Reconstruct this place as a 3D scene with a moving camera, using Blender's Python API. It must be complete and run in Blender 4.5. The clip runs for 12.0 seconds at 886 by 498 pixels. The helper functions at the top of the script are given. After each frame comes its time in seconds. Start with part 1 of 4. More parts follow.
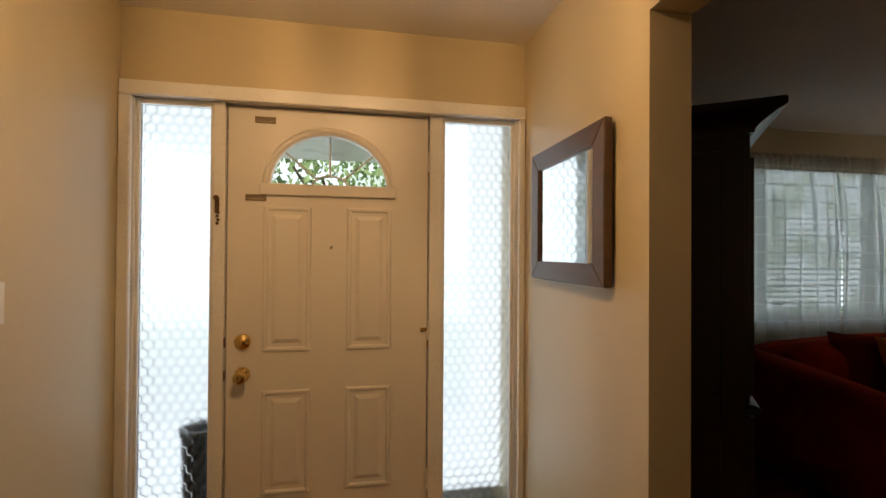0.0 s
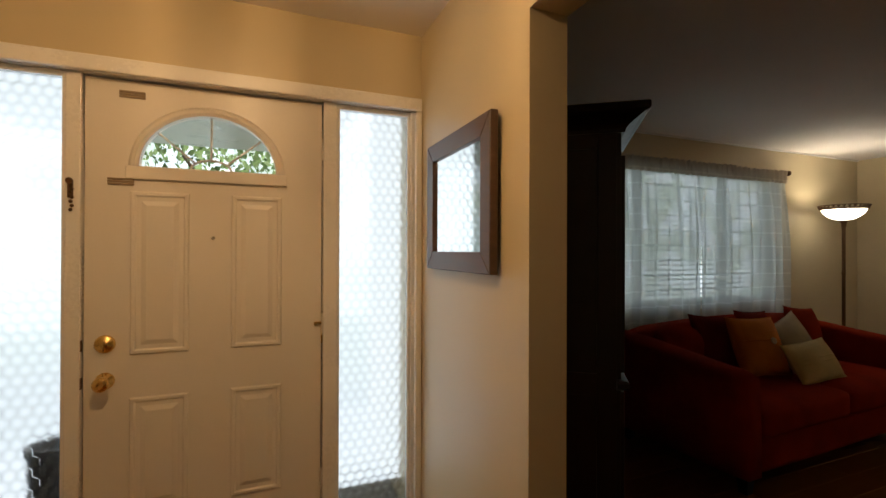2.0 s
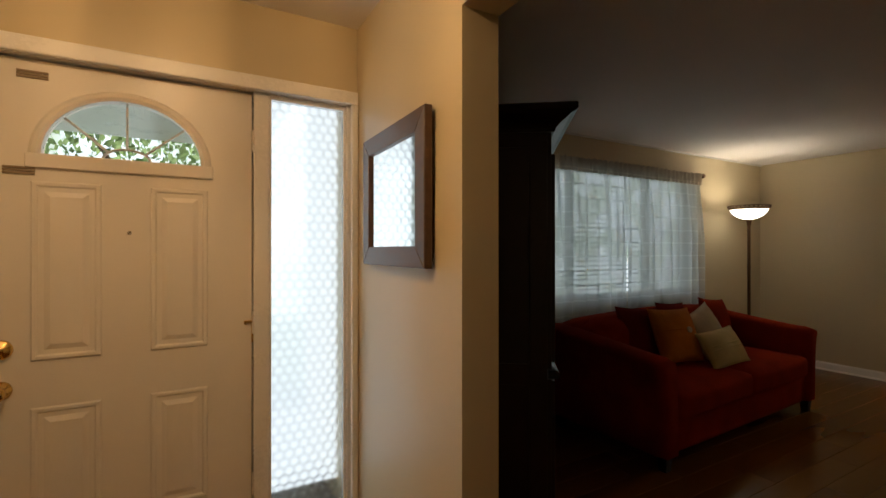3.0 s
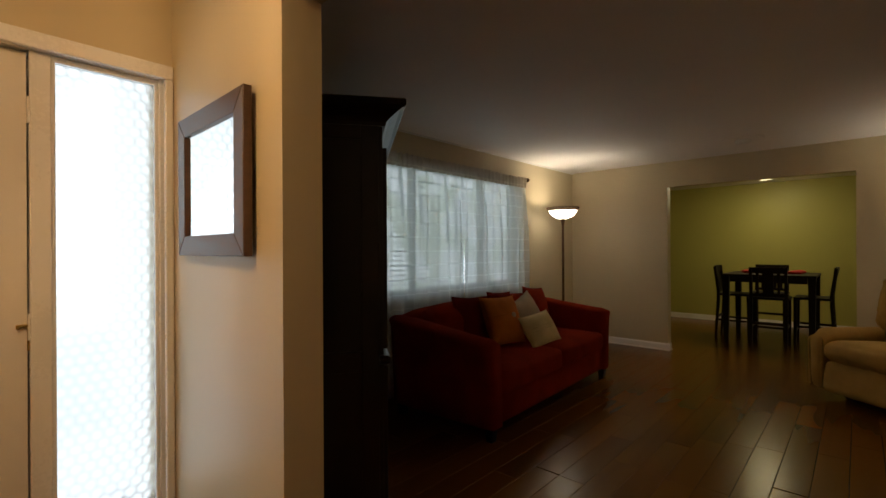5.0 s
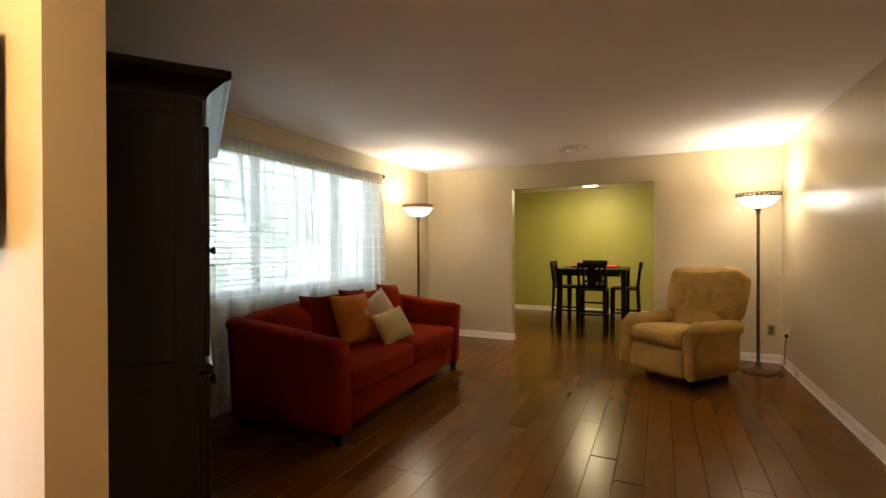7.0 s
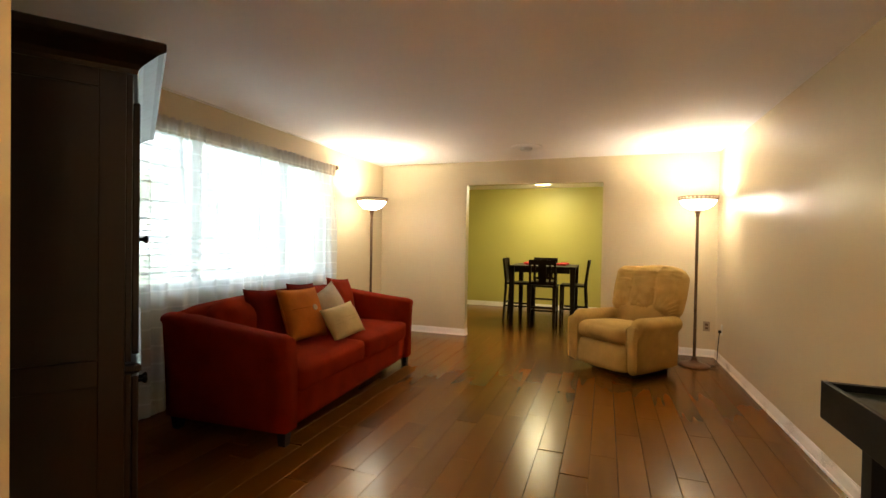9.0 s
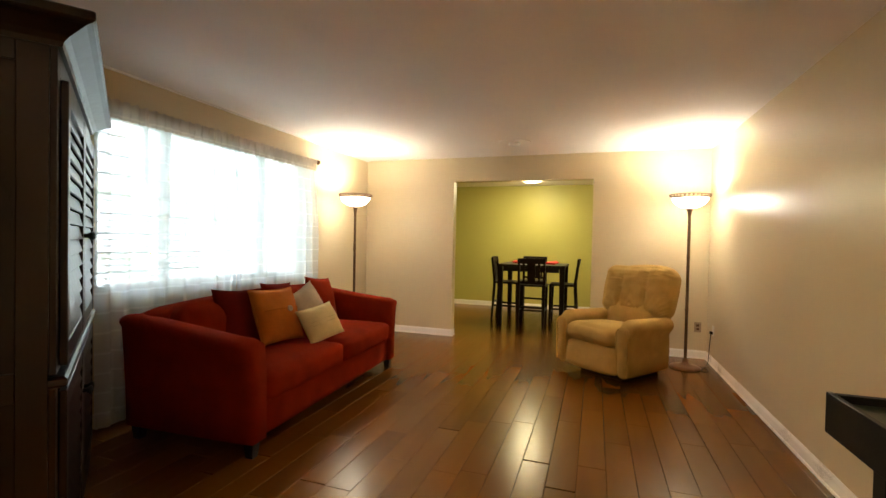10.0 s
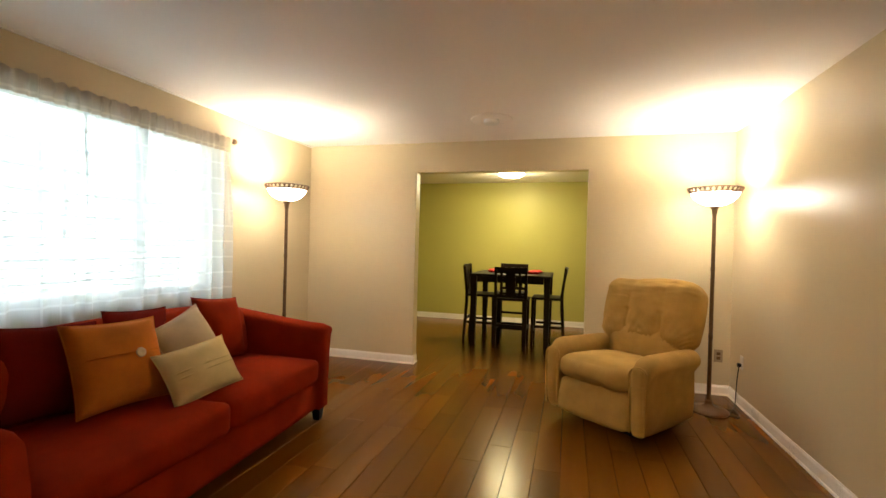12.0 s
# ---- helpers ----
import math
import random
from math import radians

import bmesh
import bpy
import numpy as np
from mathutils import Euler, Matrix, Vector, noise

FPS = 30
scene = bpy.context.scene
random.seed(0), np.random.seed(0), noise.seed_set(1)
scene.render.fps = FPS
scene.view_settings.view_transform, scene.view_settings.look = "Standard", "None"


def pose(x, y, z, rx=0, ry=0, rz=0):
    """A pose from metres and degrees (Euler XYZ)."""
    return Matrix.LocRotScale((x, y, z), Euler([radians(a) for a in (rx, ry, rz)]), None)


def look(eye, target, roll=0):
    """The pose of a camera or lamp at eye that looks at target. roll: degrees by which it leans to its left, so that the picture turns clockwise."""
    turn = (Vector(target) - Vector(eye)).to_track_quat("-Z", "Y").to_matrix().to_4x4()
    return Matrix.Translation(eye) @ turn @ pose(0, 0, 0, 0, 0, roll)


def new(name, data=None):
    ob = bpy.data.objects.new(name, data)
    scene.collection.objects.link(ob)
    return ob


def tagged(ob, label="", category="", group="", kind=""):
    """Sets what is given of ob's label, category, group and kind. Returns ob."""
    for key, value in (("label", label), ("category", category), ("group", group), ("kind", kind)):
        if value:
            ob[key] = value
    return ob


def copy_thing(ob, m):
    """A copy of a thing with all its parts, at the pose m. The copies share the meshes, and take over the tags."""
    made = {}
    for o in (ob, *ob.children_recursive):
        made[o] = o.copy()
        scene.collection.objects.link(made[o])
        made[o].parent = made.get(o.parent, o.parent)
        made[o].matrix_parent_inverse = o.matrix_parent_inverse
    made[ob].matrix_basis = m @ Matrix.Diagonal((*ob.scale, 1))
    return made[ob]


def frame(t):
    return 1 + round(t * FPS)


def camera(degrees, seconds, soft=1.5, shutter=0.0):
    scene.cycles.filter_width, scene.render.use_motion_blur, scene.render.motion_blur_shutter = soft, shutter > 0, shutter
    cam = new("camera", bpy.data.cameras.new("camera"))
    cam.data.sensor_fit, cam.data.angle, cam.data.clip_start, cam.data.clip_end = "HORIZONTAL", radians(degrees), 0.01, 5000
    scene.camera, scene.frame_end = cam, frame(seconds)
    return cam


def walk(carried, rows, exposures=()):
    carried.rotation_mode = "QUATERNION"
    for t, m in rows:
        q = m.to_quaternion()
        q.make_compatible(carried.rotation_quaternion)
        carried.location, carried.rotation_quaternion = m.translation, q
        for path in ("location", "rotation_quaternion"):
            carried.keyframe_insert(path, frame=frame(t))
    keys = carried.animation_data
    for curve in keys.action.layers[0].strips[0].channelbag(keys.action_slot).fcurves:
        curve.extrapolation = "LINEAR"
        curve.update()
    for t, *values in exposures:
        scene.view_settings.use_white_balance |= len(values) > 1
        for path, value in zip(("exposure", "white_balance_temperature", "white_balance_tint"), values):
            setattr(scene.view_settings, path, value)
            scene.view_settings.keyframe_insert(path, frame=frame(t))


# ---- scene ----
cam = camera(88.5, 12.0)
PATH = [
    (0, (0.495, 0.381, 1.394), (0.879, 2.344, 1.413), 0.4),
    (0.5, (0.516, 0.381, 1.387), (0.981, 2.326, 1.404), 0.4),
    (1, (0.55, 0.38, 1.381), (1.094, 2.305, 1.396), 0.4),
    (1.5, (0.559, 0.379, 1.377), (1.206, 2.271, 1.386), 0.3),
    (2, (0.566, 0.378, 1.367), (1.321, 2.23, 1.375), 0.2),
    (2.5, (0.575, 0.375, 1.356), (1.443, 2.176, 1.364), 0.0),
    (3, (0.587, 0.363, 1.352), (1.569, 2.105, 1.355), -0.0),
    (5, (0.635, 0.271, 1.31), (2.111, 1.621, 1.31), -0.3),
    (5.5, (0.66, 0.248, 1.301), (2.246, 1.466, 1.301), -0.3),
    (6, (0.696, 0.236, 1.296), (2.377, 1.318, 1.296), -0.4),
    (6.5, (0.728, 0.235, 1.293), (2.486, 1.19, 1.288), -0.3),
    (7, (0.751, 0.243, 1.29), (2.559, 1.099, 1.281), -0.2),
    (7.5, (0.76, 0.229, 1.286), (2.596, 1.02, 1.267), 0.2),
    (9.5, (0.843, 0.26, 1.285), (2.735, 0.908, 1.254), 1.1),
    (10, (0.983, 0.249, 1.286), (2.88, 0.884, 1.25), 1.2),
    (10.5, (1.197, 0.276, 1.292), (3.098, 0.898, 1.255), 1.3),
    (11, (1.486, 0.362, 1.307), (3.398, 0.946, 1.269), 1.4),
    (11.5, (1.808, 0.402, 1.286), (3.728, 0.961, 1.259), 1.4),
    (12, (2.159, 0.454, 1.308), (4.086, 0.989, 1.289), 1.5),
]
EXPOSURES = [(0, -0.48), (2.5, -0.55), (5.0, -0.32), (5.5, 0.08), (6.0, 0.55), (6.5, 1.0), (7.5, 1.65), (9.5, 1.95), (12.0, 1.92)]
walk(cam, [(t, look(eye, target, roll)) for t, eye, target, roll in PATH], EXPOSURES)

# ---- light ----
world = bpy.data.worlds.new("sky")
scene.world = world
world.use_nodes = True
wn = world.node_tree
sky = wn.nodes.new("ShaderNodeTexSky")
sky.sky_type, sky.sun_disc = "NISHITA", False
sky.sun_elevation, sky.sun_rotation = radians(48), radians(150)
sky.air_density, sky.dust_density = 1.0, 2.5
wn.links.new(sky.outputs[0], wn.nodes["Background"].inputs[0])
wn.nodes["Background"].inputs[1].default_value = 0.15

sun = new("sun", bpy.data.lights.new("sun", "SUN"))
sun.data.energy, sun.data.angle, sun.data.color = 5.0, radians(0.6), (1, 0.95, 0.86)
sun.matrix_world = look((0, 0, 20), (0 - 20 * math.sin(radians(150)) * 0.9, 20 * 0.78, 2))


def area_lamp(name, eye, target, sx, sy, watts, colour):
    ob = new(name, bpy.data.lights.new(name, "AREA"))
    ob.data.shape, ob.data.size, ob.data.size_y = "RECTANGLE", sx, sy
    ob.data.energy, ob.data.color = watts, colour
    ob.matrix_world = look(eye, target)
    return ob


def bulb_lamp(name, at, watts, colour, radius):
    ob = new(name, bpy.data.lights.new(name, "POINT"))
    ob.data.energy, ob.data.color, ob.data.shadow_soft_size = watts, colour, radius
    ob.matrix_world = pose(*at)
    return ob


WARM = (1.0, 0.91, 0.75)
area_lamp("skylight_sidelight", (-0.29, 2.80, 1.12), (-0.29, 0, 1.10), 0.46, 2.0, 13.5, (0.86, 0.94, 1.0))
area_lamp("skylight_sidelight", (1.09, 2.80, 1.12), (1.09, 0, 1.10), 0.52, 2.0, 15.5, (0.86, 0.94, 1.0))
bulb_lamp("torchiere_bulb", (5.88, 3.02, 1.722), 9.2, WARM, 0.05)
bulb_lamp("torchiere_bulb", (6.33, -0.68, 1.722), 9.2, WARM, 0.05)
bulb_lamp("dining_bulb", (8.87, 1.30, 2.20), 7, (1, 0.85, 0.50), 0.15)
area_lamp("dining_diffuser", (8.87, 1.30, 2.335), (8.87, 1.30, 0), 0.2, 0.2, 9, (1, 0.85, 0.50))
bulb_lamp("foyer_bulb", (0.41, 1.34, 2.27), 34, (1.0, 0.63, 0.30), 0.02)


# ---- materials ----
def mat(name, c, rough=0.5, metal=0.0, var=0.12, scale=5.0, fine=150.0, bump=0.1, stretch=(1, 1, 1), rand=0.0, coat=0.0, sheen=0.0, rvar=0.1, spec=0.5, tint=(1, 1, 1), detail=4.0):
    m = bpy.data.materials.new(name)
    m.use_nodes = True
    nt = m.node_tree
    b = nt.nodes["Principled BSDF"]
    b.inputs["Metallic"].default_value = metal
    b.inputs["Coat Weight"].default_value = coat
    b.inputs["Coat Roughness"].default_value = 0.15
    b.inputs["Sheen Weight"].default_value = sheen
    b.inputs["Specular IOR Level"].default_value = spec
    b.inputs["Specular Tint"].default_value = (*tint, 1)
    tc, mp = nt.nodes.new("ShaderNodeTexCoord"), nt.nodes.new("ShaderNodeMapping")
    mp.inputs["Scale"].default_value = stretch
    nt.links.new(tc.outputs["Object"], mp.inputs[0])
    n1, n2 = nt.nodes.new("ShaderNodeTexNoise"), nt.nodes.new("ShaderNodeTexNoise")
    n1.inputs["Scale"].default_value, n1.inputs["Detail"].default_value = scale, detail
    n2.inputs["Scale"].default_value, n2.inputs["Detail"].default_value = fine, min(3, detail)
    for n in (n1, n2):
        nt.links.new(mp.outputs[0], n.inputs["Vector"])
    add = nt.nodes.new("ShaderNodeMath")
    add.operation = "MULTIPLY_ADD"
    nt.links.new(n2.outputs[0], add.inputs[0])
    add.inputs[1].default_value = 0.5
    nt.links.new(n1.outputs[0], add.inputs[2])
    last = add
    if rand:
        oi, ma = nt.nodes.new("ShaderNodeObjectInfo"), nt.nodes.new("ShaderNodeMath")
        ma.operation = "MULTIPLY_ADD"
        nt.links.new(oi.outputs["Random"], ma.inputs[0])
        ma.inputs[1].default_value = rand
        nt.links.new(add.outputs[0], ma.inputs[2])
        last = ma
    mr = nt.nodes.new("ShaderNodeMapRange")
    mr.inputs["From Min"].default_value, mr.inputs["From Max"].default_value = 0.4, 1.1 + rand
    mr.inputs["To Min"].default_value, mr.inputs["To Max"].default_value = 1 - var, 1 + var
    nt.links.new(last.outputs[0], mr.inputs[0])
    mix = nt.nodes.new("ShaderNodeVectorMath")
    mix.operation = "SCALE"
    mix.inputs[0].default_value = c
    nt.links.new(mr.outputs[0], mix.inputs["Scale"])
    nt.links.new(mix.outputs[0], b.inputs["Base Color"])
    rr = nt.nodes.new("ShaderNodeMapRange")
    rr.inputs["From Min"].default_value, rr.inputs["From Max"].default_value = 0.4, 1.1
    rr.inputs["To Min"].default_value, rr.inputs["To Max"].default_value = max(0.02, rough - rvar), min(1, rough + rvar)
    nt.links.new(add.outputs[0], rr.inputs[0])
    nt.links.new(rr.outputs[0], b.inputs["Roughness"])
    if bump:
        bp = nt.nodes.new("ShaderNodeBump")
        bp.inputs["Strength"].default_value, bp.inputs["Distance"].default_value = bump, 0.004
        nt.links.new(n2.outputs[0], bp.inputs["Height"])
        nt.links.new(bp.outputs[0], b.inputs["Normal"])
    return m


def glass_mat(name, c=(1, 1, 1), rough=0.0):
    m = bpy.data.materials.new(name)
    m.use_nodes = True
    b = m.node_tree.nodes["Principled BSDF"]
    b.inputs["Base Color"].default_value = (*c, 1)
    b.inputs["Roughness"].default_value = rough
    b.inputs["Transmission Weight"].default_value = 1
    b.inputs["IOR"].default_value = 1.45
    return m


def obscure_glass(name):
    """Cast glass with a close pattern of round bosses."""
    m = glass_mat(name, (0.96, 0.98, 1.0), 0.16)
    nt = m.node_tree
    b = nt.nodes["Principled BSDF"]
    tc, mp = nt.nodes.new("ShaderNodeTexCoord"), nt.nodes.new("ShaderNodeMapping")
    mp.inputs["Scale"].default_value = (1, 0, 1)
    nt.links.new(tc.outputs["Object"], mp.inputs[0])
    def ring(shift):
        """Distance from the nearest boss of one of two staggered rows."""
        last = mp
        for op, value in (("ADD", shift), ("FRACTION", None), ("SUBTRACT", (0.5, 0, 0.5)), ("MULTIPLY", (1, 0, 1.732)), ("LENGTH", None)):
            n = nt.nodes.new("ShaderNodeVectorMath")
            n.operation = op
            nt.links.new(last.outputs[0], n.inputs[0])
            if value:
                n.inputs[1].default_value = value
            last = n
        return last.outputs["Value"]

    mp.inputs["Scale"].default_value = (22, 0, 22 / 1.732)
    v = nt.nodes.new("ShaderNodeMath")
    v.operation = "MINIMUM"
    nt.links.new(ring((0, 0, 0)), v.inputs[0])
    nt.links.new(ring((0.5, 0, 0.5)), v.inputs[1])
    bp = nt.nodes.new("ShaderNodeBump")
    bp.inputs["Strength"].default_value, bp.inputs["Distance"].default_value = 0.8, 0.012
    nt.links.new(v.outputs[0], bp.inputs["Height"])
    nt.links.new(bp.outputs[0], b.inputs["Normal"])
    cr = nt.nodes.new("ShaderNodeMapRange")
    cr.inputs["From Min"].default_value, cr.inputs["From Max"].default_value = 0.18, 0.60
    cr.inputs["To Min"].default_value, cr.inputs["To Max"].default_value = 0.33, 0.27
    nt.links.new(v.outputs[0], cr.inputs[0])
    sc = nt.nodes.new("ShaderNodeVectorMath")
    sc.operation = "SCALE"
    sc.inputs[0].default_value = (0.96, 0.98, 1.0)
    nt.links.new(cr.outputs[0], sc.inputs["Scale"])
    nt.links.new(sc.outputs[0], b.inputs["Base Color"])
    return m


def sheer_mat(name, cloth=(0.80, 0.79, 0.76), lit=(0.80, 0.86, 0.90)):
    """Thin woven voile with pairs of thicker threads across it."""
    m = bpy.data.materials.new(name)
    m.use_nodes = True
    nt = m.node_tree
    nt.nodes.remove(nt.nodes["Principled BSDF"])
    out = nt.nodes["Material Output"]
    tr, tl, df = (nt.nodes.new("ShaderNodeBsdf" + k) for k in ("Transparent", "Translucent", "Diffuse"))
    tl.inputs[0].default_value = (*lit, 1)
    df.inputs[0].default_value = (*cloth, 1)
    m1, m2 = nt.nodes.new("ShaderNodeMixShader"), nt.nodes.new("ShaderNodeMixShader")
    m1.inputs[0].default_value = 0.30
    nt.links.new(tl.outputs[0], m1.inputs[1]), nt.links.new(df.outputs[0], m1.inputs[2])
    tc, sp = nt.nodes.new("ShaderNodeTexCoord"), nt.nodes.new("ShaderNodeSeparateXYZ")
    nt.links.new(tc.outputs["Object"], sp.inputs[0])
    no = nt.nodes.new("ShaderNodeTexNoise")
    no.inputs["Scale"].default_value = 3.0
    nt.links.new(tc.outputs["Object"], no.inputs["Vector"])
    wob = nt.nodes.new("ShaderNodeMath")
    wob.operation = "MULTIPLY_ADD"
    nt.links.new(no.outputs[0], wob.inputs[0])
    wob.inputs[1].default_value = 0.02
    nt.links.new(sp.outputs[2], wob.inputs[2])
    md = nt.nodes.new("ShaderNodeMath")
    md.operation = "PINGPONG"
    nt.links.new(wob.outputs[0], md.inputs[0])
    md.inputs[1].default_value = 0.065
    th = nt.nodes.new("ShaderNodeMapRange")
    th.inputs["From Min"].default_value, th.inputs["From Max"].default_value = 0.003, 0.010
    th.inputs["To Min"].default_value, th.inputs["To Max"].default_value = 0.98, 0.82
    nt.links.new(md.outputs[0], th.inputs[0])
    gathers, mp, dense, most = (nt.nodes.new("ShaderNode" + k) for k in ("TexNoise", "Mapping", "MapRange", "Math"))
    mp.inputs["Scale"].default_value = (9, 0, 0.25)
    nt.links.new(tc.outputs["Object"], mp.inputs[0])
    nt.links.new(mp.outputs[0], gathers.inputs["Vector"])
    gathers.inputs["Scale"].default_value, gathers.inputs["Detail"].default_value = 1.5, 3.0
    dense.inputs["From Min"].default_value, dense.inputs["From Max"].default_value = 0.50, 0.66
    dense.inputs["To Min"].default_value, dense.inputs["To Max"].default_value = 0.0, 0.985
    nt.links.new(gathers.outputs[0], dense.inputs[0])
    most.operation = "MAXIMUM"
    nt.links.new(th.outputs[0], most.inputs[0]), nt.links.new(dense.outputs[0], most.inputs[1])
    nt.links.new(most.outputs[0], m2.inputs[0])
    nt.links.new(tr.outputs[0], m2.inputs[1]), nt.links.new(m1.outputs[0], m2.inputs[2])
    nt.links.new(m2.outputs[0], out.inputs[0])
    return m


def glow_mat(name, c, power, emit):
    m = bpy.data.materials.new(name)
    m.use_nodes = True
    b = m.node_tree.nodes["Principled BSDF"]
    b.inputs["Base Color"].default_value = (*c, 1)
    b.inputs["Emission Color"].default_value = (*emit, 1)
    b.inputs["Emission Strength"].default_value = power
    return m


def plank_mat(name):
    """Hand-scraped satin wood: long grain, each board a little lighter or darker."""
    m = bpy.data.materials.new(name)
    m.use_nodes = True
    nt = m.node_tree
    b = nt.nodes["Principled BSDF"]
    tc, oi, shift, at = (nt.nodes.new("ShaderNode" + k) for k in ("TexCoord", "ObjectInfo", "VectorMath", "VectorMath"))
    shift.operation, at.operation = "SCALE", "ADD"
    shift.inputs[0].default_value = (37, 11, 5)
    nt.links.new(oi.outputs["Random"], shift.inputs["Scale"])
    nt.links.new(tc.outputs["Object"], at.inputs[0])
    nt.links.new(shift.outputs[0], at.inputs[1])

    def grain(stretch, scale, detail):
        mp, no = nt.nodes.new("ShaderNodeMapping"), nt.nodes.new("ShaderNodeTexNoise")
        mp.inputs["Scale"].default_value = stretch
        nt.links.new(at.outputs[0], mp.inputs[0])
        nt.links.new(mp.outputs[0], no.inputs["Vector"])
        no.inputs["Scale"].default_value, no.inputs["Detail"].default_value = scale, detail
        return no.outputs[0]

    def blend(x, k, y):
        n = nt.nodes.new("ShaderNodeMath")
        n.operation = "MULTIPLY_ADD"
        nt.links.new(x, n.inputs[0])
        n.inputs[1].default_value = k
        nt.links.new(y, n.inputs[2])
        return n.outputs[0]

    broad, cloud = grain((0.7, 5, 1), 2.0, 1.0), grain((0.5, 1.0, 1), 1.6, 1.0)
    tone = blend(oi.outputs["Random"], 0.20, blend(broad, 0.45, cloud))
    ramp = nt.nodes.new("ShaderNodeValToRGB")
    ramp.color_ramp.elements[0].position, ramp.color_ramp.elements[0].color = 0.40, (0.092, 0.030, 0.0028, 1)
    ramp.color_ramp.elements[1].position, ramp.color_ramp.elements[1].color = 1.20, (0.160, 0.056, 0.0054, 1)
    nt.links.new(tone, ramp.inputs[0])
    nt.links.new(ramp.outputs[0], b.inputs["Base Color"])
    b.inputs["Roughness"].default_value = 0.22
    b.inputs["Specular IOR Level"].default_value = 0.22
    b.inputs["Specular Tint"].default_value = (1, 0.83, 0.38, 1)
    return m


WALL = mat("beige_wall_paint", (0.60, 0.495, 0.312), 0.36, var=0.03, scale=1.5, fine=220, bump=0.12)
GREEN = mat("olive_green_wall_paint", (0.46, 0.42, 0.11), 0.5, var=0.04, scale=1.5, fine=220, bump=0.12)
CEIL = mat("white_ceiling_paint", (0.86, 0.80, 0.74), 0.8, var=0.03, scale=2, fine=160, bump=0.2)
TRIM = mat("white_gloss_trim", (0.85, 0.82, 0.77), 0.3, var=0.03, scale=3, fine=90, bump=0)
DOORP = mat("white_door_paint", (0.80, 0.74, 0.66), 0.35, var=0.03, scale=2, fine=120, bump=0.05)
PLANK = plank_mat("brown_laminate_plank")
SLATE = mat("grey_glazed_pottery", (0.10, 0.10, 0.105), 0.4, var=0.2, bump=0.1)
JOINT = mat("dark_plank_joint", (0.030, 0.012, 0.003), 0.7)
DARKWOOD = mat("dark_stained_wood", (0.008, 0.004, 0.003), 0.42, var=0.3, scale=4, fine=60, bump=0.1, stretch=(6, 6, 0.5), spec=0.2)
ARMWOOD = mat("mahogany_stained_wood", (0.012, 0.0038, 0.0018), 0.30, var=0.3, scale=4, fine=60, bump=0.015, stretch=(6, 6, 0.5), spec=0.36, rvar=0.03)
FRAMEWOOD = mat("walnut_frame_wood", (0.090, 0.048, 0.029), 0.4, var=0.45, scale=5, fine=60, bump=0.1, stretch=(2, 2, 8))
RED = mat("red_microfibre", (0.25, 0.021, 0.0045), 0.95, var=0.25, scale=6, fine=260, bump=0.25, spec=0.03)
MAROON = mat("maroon_microfibre", (0.135, 0.010, 0.006), 0.95, var=0.25, scale=6, fine=260, bump=0.25, spec=0.03)
ORANGE = mat("rust_orange_cloth", (0.50, 0.155, 0.020), 0.9, var=0.2, scale=9, fine=300, bump=0.3, spec=0.12)
CREAM = mat("cream_cloth", (0.64, 0.50, 0.25), 0.9, var=0.15, scale=9, fine=300, bump=0.3, spec=0.1)
BEIGE = mat("beige_cloth", (0.52, 0.41, 0.28), 0.9, var=0.15, scale=9, fine=300, bump=0.3, spec=0.1)
TAN = mat("tan_microsuede", (0.44, 0.275, 0.080), 0.9, var=0.22, scale=7, fine=220, bump=0.3, spec=0.1)
BRASS = mat("polished_brass", (0.80, 0.55, 0.20), 0.2, 1.0, var=0.1, bump=0)
BRONZE = mat("antique_bronze_metal", (0.115, 0.058, 0.023), 0.45, 0.5, var=0.35, scale=20, fine=150, bump=0.1)
STEEL = mat("satin_steel", (0.5, 0.47, 0.43), 0.3, 1.0, var=0.1, bump=0)
BLACK = mat("black_plastic", (0.006, 0.006, 0.0065), 0.4, var=0.2, bump=0.05, spec=0.2)
FELT = mat("dark_green_playfield", (0.010, 0.018, 0.008), 0.35, var=0.3, fine=300, bump=0.1, spec=0.25)
PLATE = mat("white_plastic", (0.75, 0.73, 0.68), 0.35, var=0.03, bump=0)
IVORY = mat("bronze_tinted_plastic", (0.30, 0.22, 0.14), 0.4, var=0.1, bump=0)
REDCLOTH = mat("scarlet_cloth", (0.55, 0.02, 0.015), 0.8, var=0.2, scale=20, bump=0.3)
CLEAR = glass_mat("clear_glass")
BOSSED = obscure_glass("bossed_cast_glass")
SHEER = sheer_mat("sheer_voile")
# Same voile for the heading; its tan puts the shade there into the colour.
SHADED_VOILE = sheer_mat("shaded_heading_voile", (0.66, 0.58, 0.47), (0.66, 0.56, 0.45))
MIRROR = mat("mirror_silver", (0.9, 0.92, 0.92), 0.02, 1.0, var=0.01, bump=0, rvar=0.0)
SHADE = glow_mat("lit_alabaster_glass", (0.85, 0.8, 0.7), 8.5, (1, 0.91, 0.75))
DIFFUSER = glow_mat("lit_opal_diffuser", (0.9, 0.88, 0.8), 5.0, (1, 0.87, 0.52))
LEAD = mat("lead_came", (0.72, 0.70, 0.64), 0.35, 0.3, bump=0)
LAWN = mat("lawn_grass", (0.055, 0.11, 0.028), 0.9, var=0.4, scale=3, fine=60, bump=0.6)
CONCRETE = mat("porch_concrete", (0.55, 0.53, 0.49), 0.85, var=0.15, scale=4, fine=90, bump=0.3)
